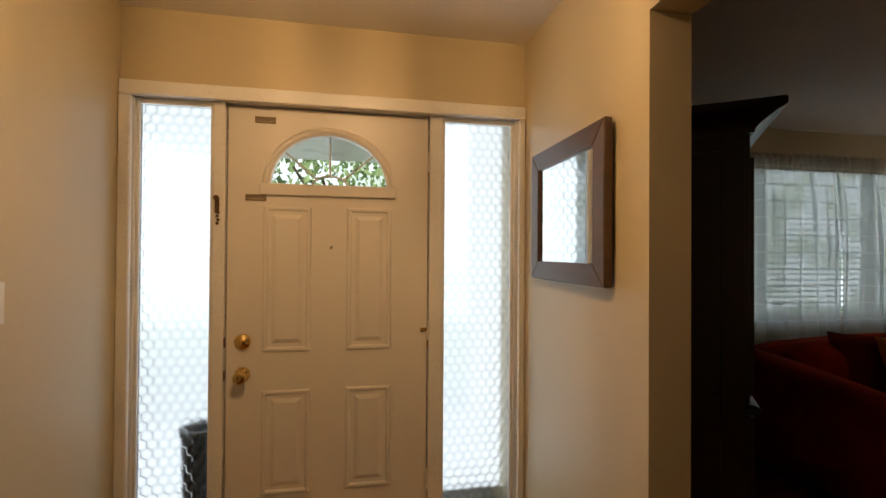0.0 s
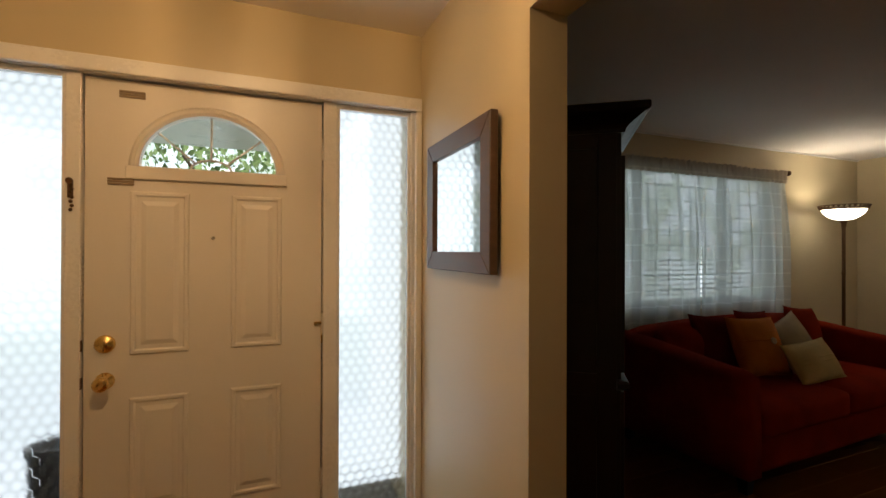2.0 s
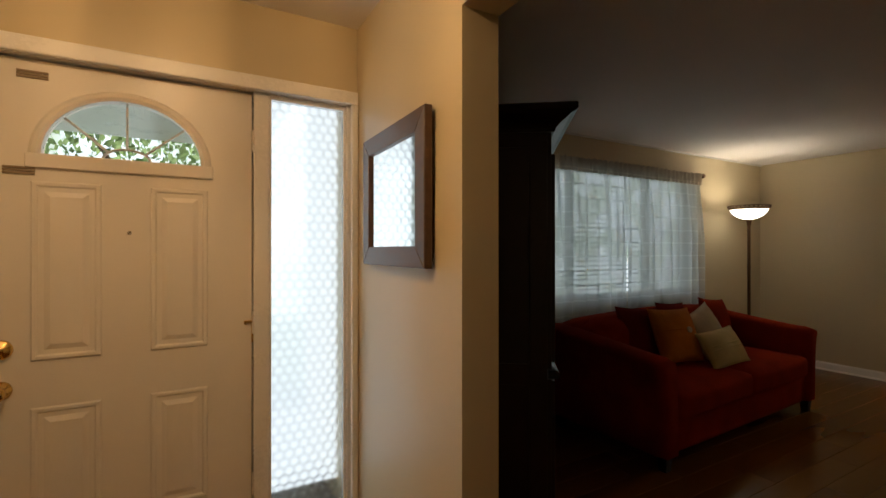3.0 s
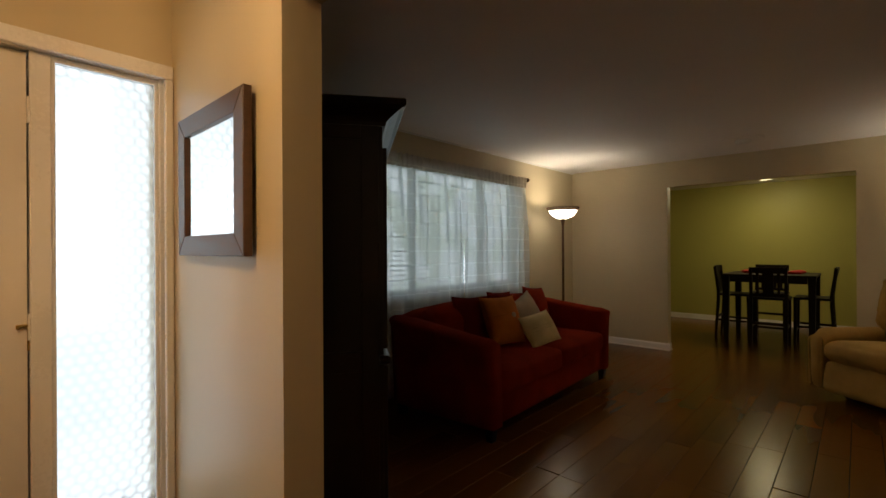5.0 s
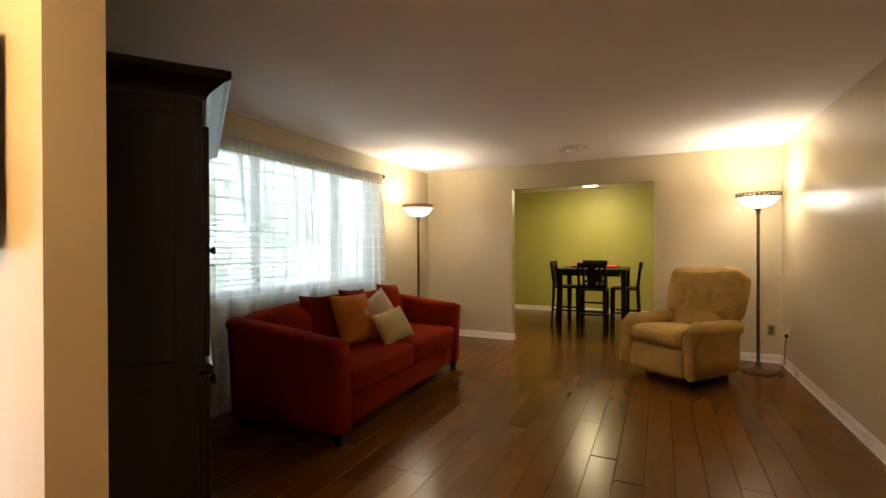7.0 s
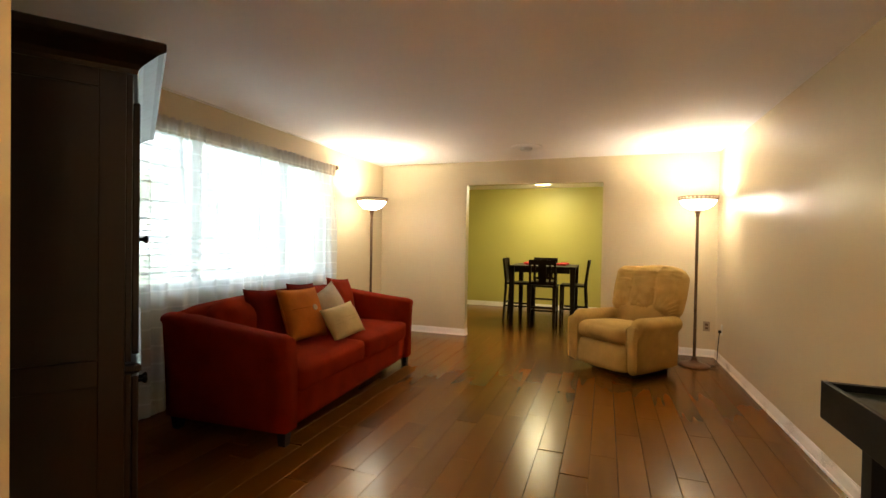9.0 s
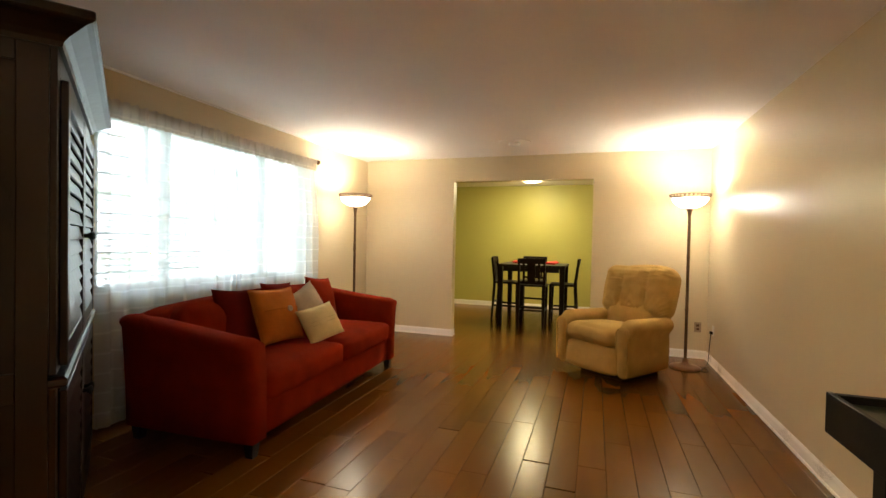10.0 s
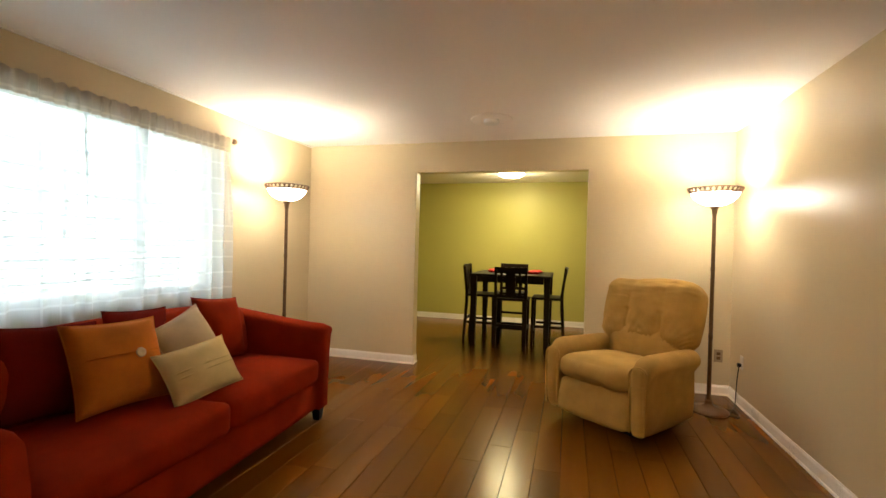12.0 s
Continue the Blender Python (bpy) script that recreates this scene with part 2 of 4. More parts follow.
BARK = mat("bark", (0.09, 0.06, 0.04), 0.9, var=0.4, scale=6, fine=40, bump=0.8, stretch=(1, 1, 0.2))
LEAF = mat("leaf_green", (0.26, 0.38, 0.15), 0.6, var=0.5, scale=2, fine=30, bump=0)


# ---- mesh helpers ----
def box(bm, x0, x1, y0, y1, z0, z1, bevel=0.0, seg=2):
    r = bmesh.ops.create_cube(bm, size=1, matrix=Matrix.Translation(((x0 + x1) / 2, (y0 + y1) / 2, (z0 + z1) / 2)) @ Matrix.Diagonal((x1 - x0, y1 - y0, z1 - z0, 1)))
    if bevel:
        es = {e for v in r["verts"] for e in v.link_edges}
        bmesh.ops.bevel(bm, geom=list(es), offset=bevel, segments=seg, profile=0.5, affect="EDGES")
    return r["verts"]


def rod(bm, a, b, r0, r1=None, seg=16, caps=True):
    a, b = Vector(a), Vector(b)
    m = Matrix.Translation((a + b) / 2) @ (b - a).to_track_quat("Z", "Y").to_matrix().to_4x4()
    bmesh.ops.create_cone(bm, cap_ends=caps, segments=seg, radius1=r0, radius2=r0 if r1 is None else r1, depth=(b - a).length, matrix=m)


def lathe(bm, profile, seg=32, at=(0, 0, 0)):
    """A turned shape from (radius, height) steps."""
    rings = []
    for r, z in profile:
        rings.append([bm.verts.new((at[0] + r * math.cos(2 * math.pi * k / seg), at[1] + r * math.sin(2 * math.pi * k / seg), at[2] + z)) for k in range(seg)])
    for a, b in zip(rings, rings[1:]):
        for k in range(seg):
            bm.faces.new((a[k], a[(k + 1) % seg], b[(k + 1) % seg], b[k]))


def finish(bm, name, material, smooth=False):
    bmesh.ops.recalc_face_normals(bm, faces=bm.faces)
    me = bpy.data.meshes.new(name)
    bm.to_mesh(me)
    bm.free()
    me.materials.append(material)
    if smooth:
        me.shade_smooth()
    return me


def part(name, bm, material, parent, label="", smooth=False, m=None):
    ob = new(name, finish(bm, name, material, smooth))
    ob.parent = parent
    if m is not None:
        ob.matrix_basis = m
    if label:
        ob["label"] = label
    return ob


def thing(name, m, label, category, group="", kind=""):
    ob = tagged(new(name), label, category, group, kind)
    ob.matrix_basis = m
    ob.empty_display_size = 0.1
    return ob


def solid(name, boxes, material, label, category, bevel=0.0):
    """A piece of the setting from boxes that butt on each other."""
    bm = bmesh.new()
    for b in boxes:
        box(bm, *b, bevel)
    return tagged(new(name, finish(bm, name, material)), label, category, kind="structure")


# ---- setting ----
H = 2.40
OUT = 3.55
solid("wall_partition", [(1.295, 1.428, 1.505, 3.37, 0, H), (1.295, 1.428, -0.12, 1.505, 2.075, H), (1.295, 1.428, -0.98, -0.12, 0, H)], WALL, "beige painted partition with a wide open passage", "wall")
solid("wall_foyer_front", [(-0.60, -0.447, 2.45, 2.60, 0, H), (-0.447, 1.295, 2.45, 2.60, 2.076, H)], WALL, "beige painted wall over the front door", "wall")
solid("wall_foyer_side", [(-0.60, -0.447, -1.70, 2.45, 0, H)], WALL, "plain beige painted foyer wall", "wall")
solid("wall_hall_back", [(-0.60, 1.295, -1.82, -1.70, 0, H)], WALL, "plain beige painted hall wall", "wall")
solid("wall_hall_side", [(1.295, 1.425, -1.82, -1.10, 0, H)], WALL, "plain beige painted hall wall", "wall")
solid("wall_front", [(1.295, 3.10, 3.37, OUT, 0, H), (5.40, 6.84, 3.37, OUT, 0, H), (3.10, 5.40, 3.37, OUT, 0, 0.87), (3.10, 5.40, 3.37, OUT, 2.13, H)], WALL, "beige painted living room wall with a wide window", "wall")
solid("wall_side", [(1.295, 6.84, -1.10, -0.98, 0, H)], WALL, "long beige painted living room wall", "wall")
solid("wall_far", [(6.84, 6.96, 2.07, OUT, 0, H), (6.84, 6.96, -1.10, 0.29, 0, H), (6.84, 6.96, 0.29, 2.07, 2.083, H)], WALL, "beige painted wall with a square opening to the dining room", "wall")
solid("wall_dining_far", [(9.98, 10.1, -1.10, OUT, 0, H)], GREEN, "olive green painted dining room wall", "wall")
solid("wall_dining_front", [(6.96, 9.98, 3.43, OUT, 0, H)], GREEN, "olive green painted dining room wall", "wall")
solid("wall_dining_side", [(6.96, 9.98, -1.10, -0.98, 0, H)], GREEN, "olive green painted dining room wall", "wall")
solid("wall_dining_inner", [(6.96, 6.966, 2.07, 3.43, 0, H), (6.96, 6.966, -0.98, 0.29, 0, H), (6.96, 6.966, 0.29, 2.07, 2.083, H)], GREEN, "olive green painted dining room wall", "wall")
solid("ceiling", [(-0.60, 1.425, -1.82, 2.60, H, H + 0.12), (1.425, 10.1, -1.10, OUT, H, H + 0.12)], CEIL, "flat white painted ceiling", "ceiling")
solid("floor", [(-0.60, 1.425, -1.82, 2.60, -0.14, -0.012), (1.425, 10.1, -1.10, OUT, -0.14, -0.012)], JOINT, "dark wooden subfloor under the planks", "floor")
solid("trim", [(1.425, 6.84, 3.352, 3.37, H - 0.012, H - 0.0005)], TRIM, "thin white bead where walls meet the ceiling", "trim")


# ---- soft shapes ----
def cushion(bm, w, d, h, r, puff=0.0, cuts=14, crease=0.0, seed=0.0, m=None):
    """A padded block: rounded edges, faces puffed out, with small creases."""
    bmesh.ops.create_cube(bm, size=2)
    bmesh.ops.subdivide_edges(bm, edges=list(bm.edges), cuts=cuts, use_grid_fill=True)
    half = (w / 2, d / 2, h / 2)
    for v in bm.verts:
        u = v.co.copy()
        q = Vector([u[k] * half[k] for k in range(3)])
        inner = Vector([max(-half[k] + r, min(half[k] - r, q[k])) for k in range(3)])
        away = q - inner
        p = inner + away.normalized() * r if away.length > 1e-9 else q
        for k in range(3):
            a, b = (k + 1) % 3, (k + 2) % 3
            if abs(u[k]) > 0.999:
                p[k] += math.copysign(puff * (1 - u[a] ** 2) * (1 - u[b] ** 2), u[k])
        if crease:
            p += Vector((1, 1, 1)) * crease * noise.noise(Vector((p.x * 9 + seed, p.y * 9, p.z * 9)))
        v.co = m @ p if m is not None else p


def pillow(bm, w, h, t, seed=0.0, n=18):
    """A stuffed square pillow, standing in the x-z plane, pinched at its corners."""
    sides = []
    for s in (-1, 1):
        grid = []
        for i in range(n + 1):
            row = []
            for j in range(n + 1):
                u, v = 2 * i / n - 1, 2 * j / n - 1
                x = u * w / 2 * (1 - 0.07 * (1 - v * v))
                z = v * h / 2 * (1 - 0.07 * (1 - u * u))
                y = s * t / 2 * max(0.0, (1 - u * u) * (1 - v * v)) ** 0.45
                y += 0.012 * noise.noise(Vector((x * 7 + seed, z * 7, s))) * (1 - u ** 4) * (1 - v ** 4)
                row.append(bm.verts.new((x, y, z)))
            grid.append(row)
        for i in range(n):
            for j in range(n):
                bm.faces.new((grid[i][j], grid[i + 1][j], grid[i + 1][j + 1], grid[i][j + 1]))
        sides.append(grid)
    bmesh.ops.remove_doubles(bm, verts=bm.verts, dist=0.0005)


def loft(bm, sections, close=True):
    """Skins a row of closed outlines, each a list of points."""
    rings = [[bm.verts.new(p) for p in s] for s in sections]
    n = len(rings[0])
    for a, b in zip(rings, rings[1:]):
        for k in range(n):
            bm.faces.new((a[k], a[(k + 1) % n], b[(k + 1) % n], b[k]))
    if close:
        bm.faces.new(rings[0]), bm.faces.new(rings[-1][::-1])


# ---- front door unit ----
DX0, DX1, DY, DTOP = -0.073, 0.839, 2.565, 2.05
UNIT = Matrix.LocRotScale((0.023, 0.0095, 0.048), None, (0.969,) * 3)
FX, FZ, FRX, FRZ = 0.374, 1.70, 0.2625, 0.233


def arch(k, n, grow=0.0):
    a = math.pi * k / n
    return FX + (FRX + grow) * math.cos(a), FZ + (FRZ + grow) * math.sin(a)


def front_door():
    door = thing("door_1", UNIT, "white panelled front door with an arched fanlight, closed", "door", kind="structure")
    bm = bmesh.new()
    box(bm, DX0 + 0.003, DX1 - 0.003, DY, DY + 0.045, -0.044, FZ)
    n, top = 32, DTOP - 0.004
    for y in (DY, DY + 0.045):
        pts = []
        for k in range(n + 1):
            a = math.pi * k / n
            x, z = arch(k, n)
            c, s = math.cos(a), math.sin(a)
            lim = [(top - FZ) / s if s > 1e-6 else 9]
            lim.append((DX1 - 0.003 - FX) / c if c > 1e-6 else 9)
            lim.append((DX0 + 0.003 - FX) / c if c < -1e-6 else 9)
            d = min(lim)
            pts.append((bm.verts.new((x, y, z)), bm.verts.new((FX + d * c, y, FZ + d * s))))
        for (a, b), (c, d) in zip(pts, pts[1:]):
            bm.faces.new((a, b, d, c))
        for side, xx in ((1, DX1 - 0.003), (-1, DX0 + 0.003)):
            row = [p[1] for p in pts]
            for a, b in zip(row, row[1:]):
                if abs(a.co.z - top) > 1e-5 and abs(b.co.z - top) < 1e-5 and side == 1 or abs(b.co.z - top) > 1e-5 and abs(a.co.z - top) < 1e-5 and side == -1:
                    bm.faces.new((a, b, bm.verts.new((xx, y, top))))
        if y == DY:
            front = pts
        else:
            for (a, _), (b, _), (c, _), (d, _) in zip(front, front[1:], pts, pts[1:]):
                bm.faces.new((a, b, d, c))
    part("slab", bm, DOORP, door)
    for x0, x1, z0, z1 in ((0.082, 0.294, 0.935, 1.60), (0.454, 0.662, 0.935, 1.60), (0.082, 0.294, 0.29, 0.762), (0.454, 0.662, 0.29, 0.762)):
        bm = bmesh.new()
        steps = ((0.0, 0.0), (0.006, -0.007), (0.016, -0.007), (0.026, 0.004), (0.034, 0.002), (0.058, -0.008))
        loft(bm, [[(x0 + i, DY + y - 0.0015, z0 + i), (x1 - i, DY + y - 0.0015, z0 + i), (x1 - i, DY + y - 0.0015, z1 - i), (x0 + i, DY + y - 0.0015, z1 - i)] for i, y in steps])
        part("panel", bm, DOORP, door)
    fan = bmesh.new()
    prof = ((-0.002, 0.0), (-0.002, -0.014), (0.012, -0.020), (0.026, -0.014), (0.038, 0.0))
    loft(fan, [[(x, DY + y, z) for g, y in prof for x, z in [arch(k, 32, g)]] for k in range(33)])
    box(fan, FX - FRX - 0.045, FX + FRX + 0.045, DY - 0.016, DY + 0.001, FZ - 0.052, FZ + 0.002, 0.005)
    frame_part = part("fanlight_frame", fan, DOORP, door)
    bm = bmesh.new()
    loft(bm, [[(x, y, z) for x, z in (arch(k, 32, 0.0) for k in range(33))] for y in (DY + 0.018, DY + 0.024)])
    pane = part("fanlight_pane", bm, CLEAR, door, "clear leaded half-round pane")
    pane.visible_shadow = False
    bm = bmesh.new()
    for a in (40, 90, 140):
        c, s = math.cos(radians(a)), math.sin(radians(a))
        rod(bm, (FX + 0.078 * c, DY + 0.014, FZ + 0.045 * s), (FX + 0.985 * FRX * c, DY + 0.014, FZ + 0.985 * FRZ * s), 0.005, seg=8)
    for k in range(12):
        a, b = math.pi * k / 12, math.pi * (k + 1) / 12
        rod(bm, (FX + 0.08 * math.cos(a), DY + 0.014, FZ + 0.046 * math.sin(a)), (FX + 0.08 * math.cos(b), DY + 0.014, FZ + 0.046 * math.sin(b)), 0.005, seg=8)
    part("came", bm, LEAD, door, "grey lead came")
    for x, z, name in ((0.0, 0.985, "deadbolt"), (0.0, 0.838, "door_knob")):
        bm = bmesh.new()
        if name == "deadbolt":
            lathe(bm, ((0.0, 0), (0.036, 0), (0.036, 0.006), (0.030, 0.013), (0.016, 0.016), (0.014, 0.020), (0, 0.020)), 28)
            box(bm, -0.004, 0.004, -0.016, 0.016, 0.018, 0.030, 0.002)
        else:
            lathe(bm, ((0.0, 0), (0.034, 0), (0.033, 0.006), (0.016, 0.012), (0.012, 0.030), (0.022, 0.040), (0.029, 0.052), (0.028, 0.064), (0.018, 0.072), (0.008, 0.070), (0, 0.070)), 28)
        part(name, bm, BRASS, door, "polished brass " + name.replace("_", " "), True, pose(x, DY, z, 90))
    bm = bmesh.new()
    rod(bm, (0.383, DY - 0.004, 1.412), (0.383, DY + 0.002, 1.412), 0.008)
    part("peephole", bm, STEEL, door, "small brass peephole")
    for z in (0.30, 1.02, 1.83):
        bm = bmesh.new()
        rod(bm, (DX1 + 0.004, DY - 0.008, z - 0.05), (DX1 + 0.004, DY - 0.008, z + 0.05), 0.007, seg=12)
        box(bm, DX1 - 0.001, DX1 + 0.02, DY - 0.004, DY + 0.001, z - 0.045, z + 0.045)
        part("hinge", bm, TRIM, door, "painted butt hinge")
    for z, x in ((1.99, 0.088), (1.636, 0.050)):
        bm = bmesh.new()
        for d in (-0.010, 0.0, 0.010):
            box(bm, x - 0.045, x + 0.045, DY - 0.008, DY + 0.001, z + d - 0.004, z + d + 0.004, 0.0015)
        part("alarm_sensor", bm, IVORY, door, "ribbed beige contact sensor")
    bm = bmesh.new()
    box(bm, DX1 - 0.035, DX1 + 0.012, DY - 0.010, DY + 0.001, 1.018, 1.030, 0.002)
    rod(bm, (DX1 - 0.03, DY - 0.014, 1.020), (DX1 - 0.03, DY, 1.020), 0.006, seg=10)
    box(bm, DX1 - 0.004, DX1 + 0.010, DY - 0.008, DY + 0.001, 0.93, 1.02, 0.002)
    part("swing_latch", bm, BRASS, door, "worn brass swing latch")
    return door


front_door()


def door_frame():
    t = thing("door_frame", UNIT, "white painted frame round the front door and its sidelights", "door frame", kind="structure")
    for name, b in (("jamb", (-0.484, -0.437, 2.54, 2.62, -0.05, 2.09)), ("jamb", (1.268, 1.31, 2.54, 2.62, -0.05, 2.09)),
                    ("stop", (-0.076, -0.050, 2.612, 2.63, -0.05, 2.053)), ("stop", (0.816, 0.842, 2.612, 2.63, -0.05, 2.053)), ("stop", (-0.050, 0.816, 2.612, 2.63, 2.02, 2.053)),
                    ("mullion", (-0.126, -0.076, 2.54, 2.62, -0.05, 2.053)), ("mullion", (0.842, 0.905, 2.54, 2.62, -0.05, 2.053)),
                    ("head", (-0.437, 1.268, 2.54, 2.62, 2.053, 2.09)), ("threshold", (-0.437, 1.268, 2.56, 2.66, -0.062, -0.045))):
        bm = bmesh.new()
        box(bm, *b, 0.004)
        part(name, bm, TRIM, t)
    for x0, x1 in ((-0.437, -0.126), (0.905, 1.268)):
        bm = bmesh.new()
        for b in ((x0, x0 + 0.014, 2.552, 2.585, -0.03, 2.053), (x1 - 0.014, x1, 2.552, 2.585, -0.03, 2.053), (x0, x1, 2.553, 2.584, 2.03, 2.053), (x0, x1, 2.553, 2.584, -0.05, 0.02)):
            box(bm, *b, 0.003)
        part("glazing_bead", bm, TRIM, t)
        bm = bmesh.new()
        box(bm, x0 + 0.014, x1 - 0.014, 2.566, 2.572, 0.02, 2.03)
        g = part("sidelight_pane", bm, BOSSED, t, "obscured sidelight glass with round bosses")
        g.visible_shadow = False
    for z in (0.985, 0.838):
        bm = bmesh.new()
        box(bm, -0.084, -0.074, 2.545, 2.566, z - 0.022, z + 0.022)
        part("strike_plate", bm, BRONZE, t, "dark metal strike plate")
    bm = bmesh.new()
    box(bm, -0.116, -0.098, 2.532, 2.542, 1.56, 1.63, 0.003)
    rod(bm, (-0.107, 2.521, 1.625), (-0.107, 2.542, 1.625), 0.012, 0.009, 12)
    for k in range(7):
        bmesh.ops.create_uvsphere(bm, u_segments=8, v_segments=6, radius=0.007, matrix=Matrix.Translation((-0.104 + 0.004 * (k % 2), 2.530, 1.61 - 0.016 * k)))
    part("door_chain", bm, BRONZE, t, "small bronze security chain")


door_frame()


def casing():
    t = thing("trim", pose(0, 0, 0), "white painted casing round the front door", "trim", kind="structure")
    for b in ((-0.446, -0.400, 2.428, 2.452, 0, 2.034), (1.262, 1.294, 2.428, 2.452, 0, 2.034), (-0.446, 1.294, 2.428, 2.452, 2.034, 2.094)):
        bm = bmesh.new()
        box(bm, *b, 0.006)
        part("casing", bm, TRIM, t)


casing()

# ---- window, blind and curtain ----
def window():
    w = thing("window_1", pose(0, 0, 0), "wide white framed living room window in three lights", "window", kind="structure")
    bm = bmesh.new()
    for b in ((3.10, 3.15, 3.43, 3.52, 0.87, 2.13), (5.35, 5.40, 3.43, 3.52, 0.87, 2.13), (3.15, 5.35, 3.43, 3.52, 2.09, 2.13), (3.15, 5.35, 3.43, 3.52, 0.87, 0.92)):
        box(bm, *b, 0.004)
    part("window_frame", bm, TRIM, w)
    for x in (3.66, 4.74):
        bm = bmesh.new()
        box(bm, x, x + 0.05, 3.435, 3.515, 0.92, 2.09, 0.004)
        part("window_mullion", bm, TRIM, w)
    for x0, x1 in ((3.15, 3.66), (3.71, 4.74), (4.79, 5.35)):
        bm = bmesh.new()
        box(bm, x0, x1, 3.474, 3.480, 0.92, 2.09)
        g = part("pane", bm, CLEAR, w)
        g.visible_shadow = False
    bm = bmesh.new()
    box(bm, 3.06, 5.44, 3.345, 3.44, 0.845, 0.872, 0.006)
    part("window_sill", bm, TRIM, w)


window()


def blind():
    b = thing("venetian_blind", pose(3.17, 3.405, 0), "white venetian blind with open slats behind the curtain", "blind")
    bm = bmesh.new()
    box(bm, 0, 2.16, -0.022, 0.022, 2.085, 2.125, 0.004)
    part("headrail", bm, TRIM, b)
    bm = bmesh.new()
    box(bm, 0, 2.16, -0.018, 0.018, 0.885, 0.905, 0.003)
    part("bottom_rail", bm, TRIM, b)
    me = None
    for k in range(26):
        if me is None:
            bm = bmesh.new()
            vs = box(bm, 0, 2.16, -0.020, 0.020, -0.0015, 0.0015)
            bmesh.ops.rotate(bm, verts=bm.verts, cent=(0, 0, 0), matrix=Matrix.Rotation(radians(14), 3, "X"))
            me = finish(bm, "slat", TRIM)
        s = new("slat", me)
        s.parent = b
        s.location = (0, 0, 0.935 + 0.0445 * k)
    for x in (0.3, 1.08, 1.86):
        bm = bmesh.new()
        rod(bm, (x, -0.021, 0.9), (x, -0.021, 2.09), 0.0015, seg=6)
        part("cord", bm, TRIM, b)


blind()


def curtain_rod():
    r = thing("curtain_rod", pose(0, 0, 0), "dark bronze curtain rod with ball finials above the window", "curtain rod")
    bm = bmesh.new()
    rod(bm, (2.99, 3.29, 2.155), (5.47, 3.29, 2.155), 0.009)
    part("rod", bm, BRONZE, r)
    for x in (2.97, 5.49):
        bm = bmesh.new()
        bmesh.ops.create_uvsphere(bm, u_segments=20, v_segments=14, radius=0.026, matrix=Matrix.Translation((x, 3.29, 2.155)))
        part("finial", bm, BRONZE, r, "", True)
    for x in (3.01, 4.22, 5.452):
        bm = bmesh.new()
        box(bm, x - 0.008, x + 0.008, 3.29, 3.37, 2.140, 2.150, 0.002)
        box(bm, x - 0.012, x + 0.012, 3.362, 3.37, 2.11, 2.18, 0.002)
        part("bracket", bm, BRONZE, r)


curtain_rod()


def sheer(x0, x1, folds, seed):
    bm = bmesh.new()
    zs = [0.025, 0.06, 0.3, 0.6, 0.9, 1.2, 1.5, 1.8, 1.95, 2.05, 2.10, 2.135, 2.150, 2.164]
    n = folds * 10
    cols = []
    for i in range(n + 1):
        s = i / n
        x = x0 + (x1 - x0) * s
        col = []
        for z in zs:
            loose = min(1, max(0.25, (2.155 - z) / 0.5))
            ph = s * folds * 2 * math.pi + 1.3 * noise.noise(Vector((s * 9 + seed, z * 0.5, 0)))
            amp = 0.045 * loose * (0.45 + 0.9 * abs(noise.noise(Vector((s * 6 + seed, 4, z * 0.4)))))
            y = 3.30 - amp * (1 + math.sin(ph)) + 0.012 * noise.noise(Vector((s * 40 + seed, z * 1.2, 3)))
            if z > 2.08:
                y = 3.309 + 0.005 * math.sin(s * folds * 31 + seed)
            col.append(bm.verts.new((x + 0.01 * math.sin(ph * 0.5) * (2.1 - z) / 2, min(y, 3.315), z + (0.006 * math.sin(s * folds * 22) if z > 2.16 else 0))))
        cols.append(col)
    for a, b in zip(cols, cols[1:]):
        for k in range(len(zs) - 1):
            bm.faces.new((a[k], b[k], b[k + 1], a[k + 1]))
    t = thing("sheer_curtain", pose(0, 0, 0), "sheer off-white curtain gathered on a rod over the window", "curtain", "sheer curtains")
    part("panel", bm, SHEER, t, "", True)
    for name, z0, z1, y, step, wave in (("header", 2.045, 2.168, 3.262, 0.006, 0.010), ("hem", 0.022, 0.10, 3.262, 0.02, 0.006)):
        bm = bmesh.new()
        n = int((x1 - x0) / step)
        cols = []
        for i in range(n + 1):
            x = x0 + (x1 - x0) * i / n
            yy = y + wave * math.sin(x * 95 + 2.5 * noise.noise(Vector((x * 12, seed, 0)))) + 0.004 * noise.noise(Vector((x * 60, 0, seed)))
            cols.append([bm.verts.new((x, yy + 0.004 * math.sin(k * 1.7 + x * 70), z0 + (z1 - z0) * k / 5 + (0.007 * math.sin(x * 88 + seed) if k == 5 and name == "header" else 0))) for k in range(6)])
        for a, b in zip(cols, cols[1:]):
            for k in range(5):
                bm.faces.new((a[k], b[k], b[k + 1], a[k + 1]))
        part(name, bm, SHADED_VOILE if name == "header" else SHEER, t, "gathered heading, coloured darker tan for the shade on it" if name == "header" else "", True)


sheer(3.03, 4.24, 8, 1.0)
sheer(4.22, 5.44, 8, 5.0)


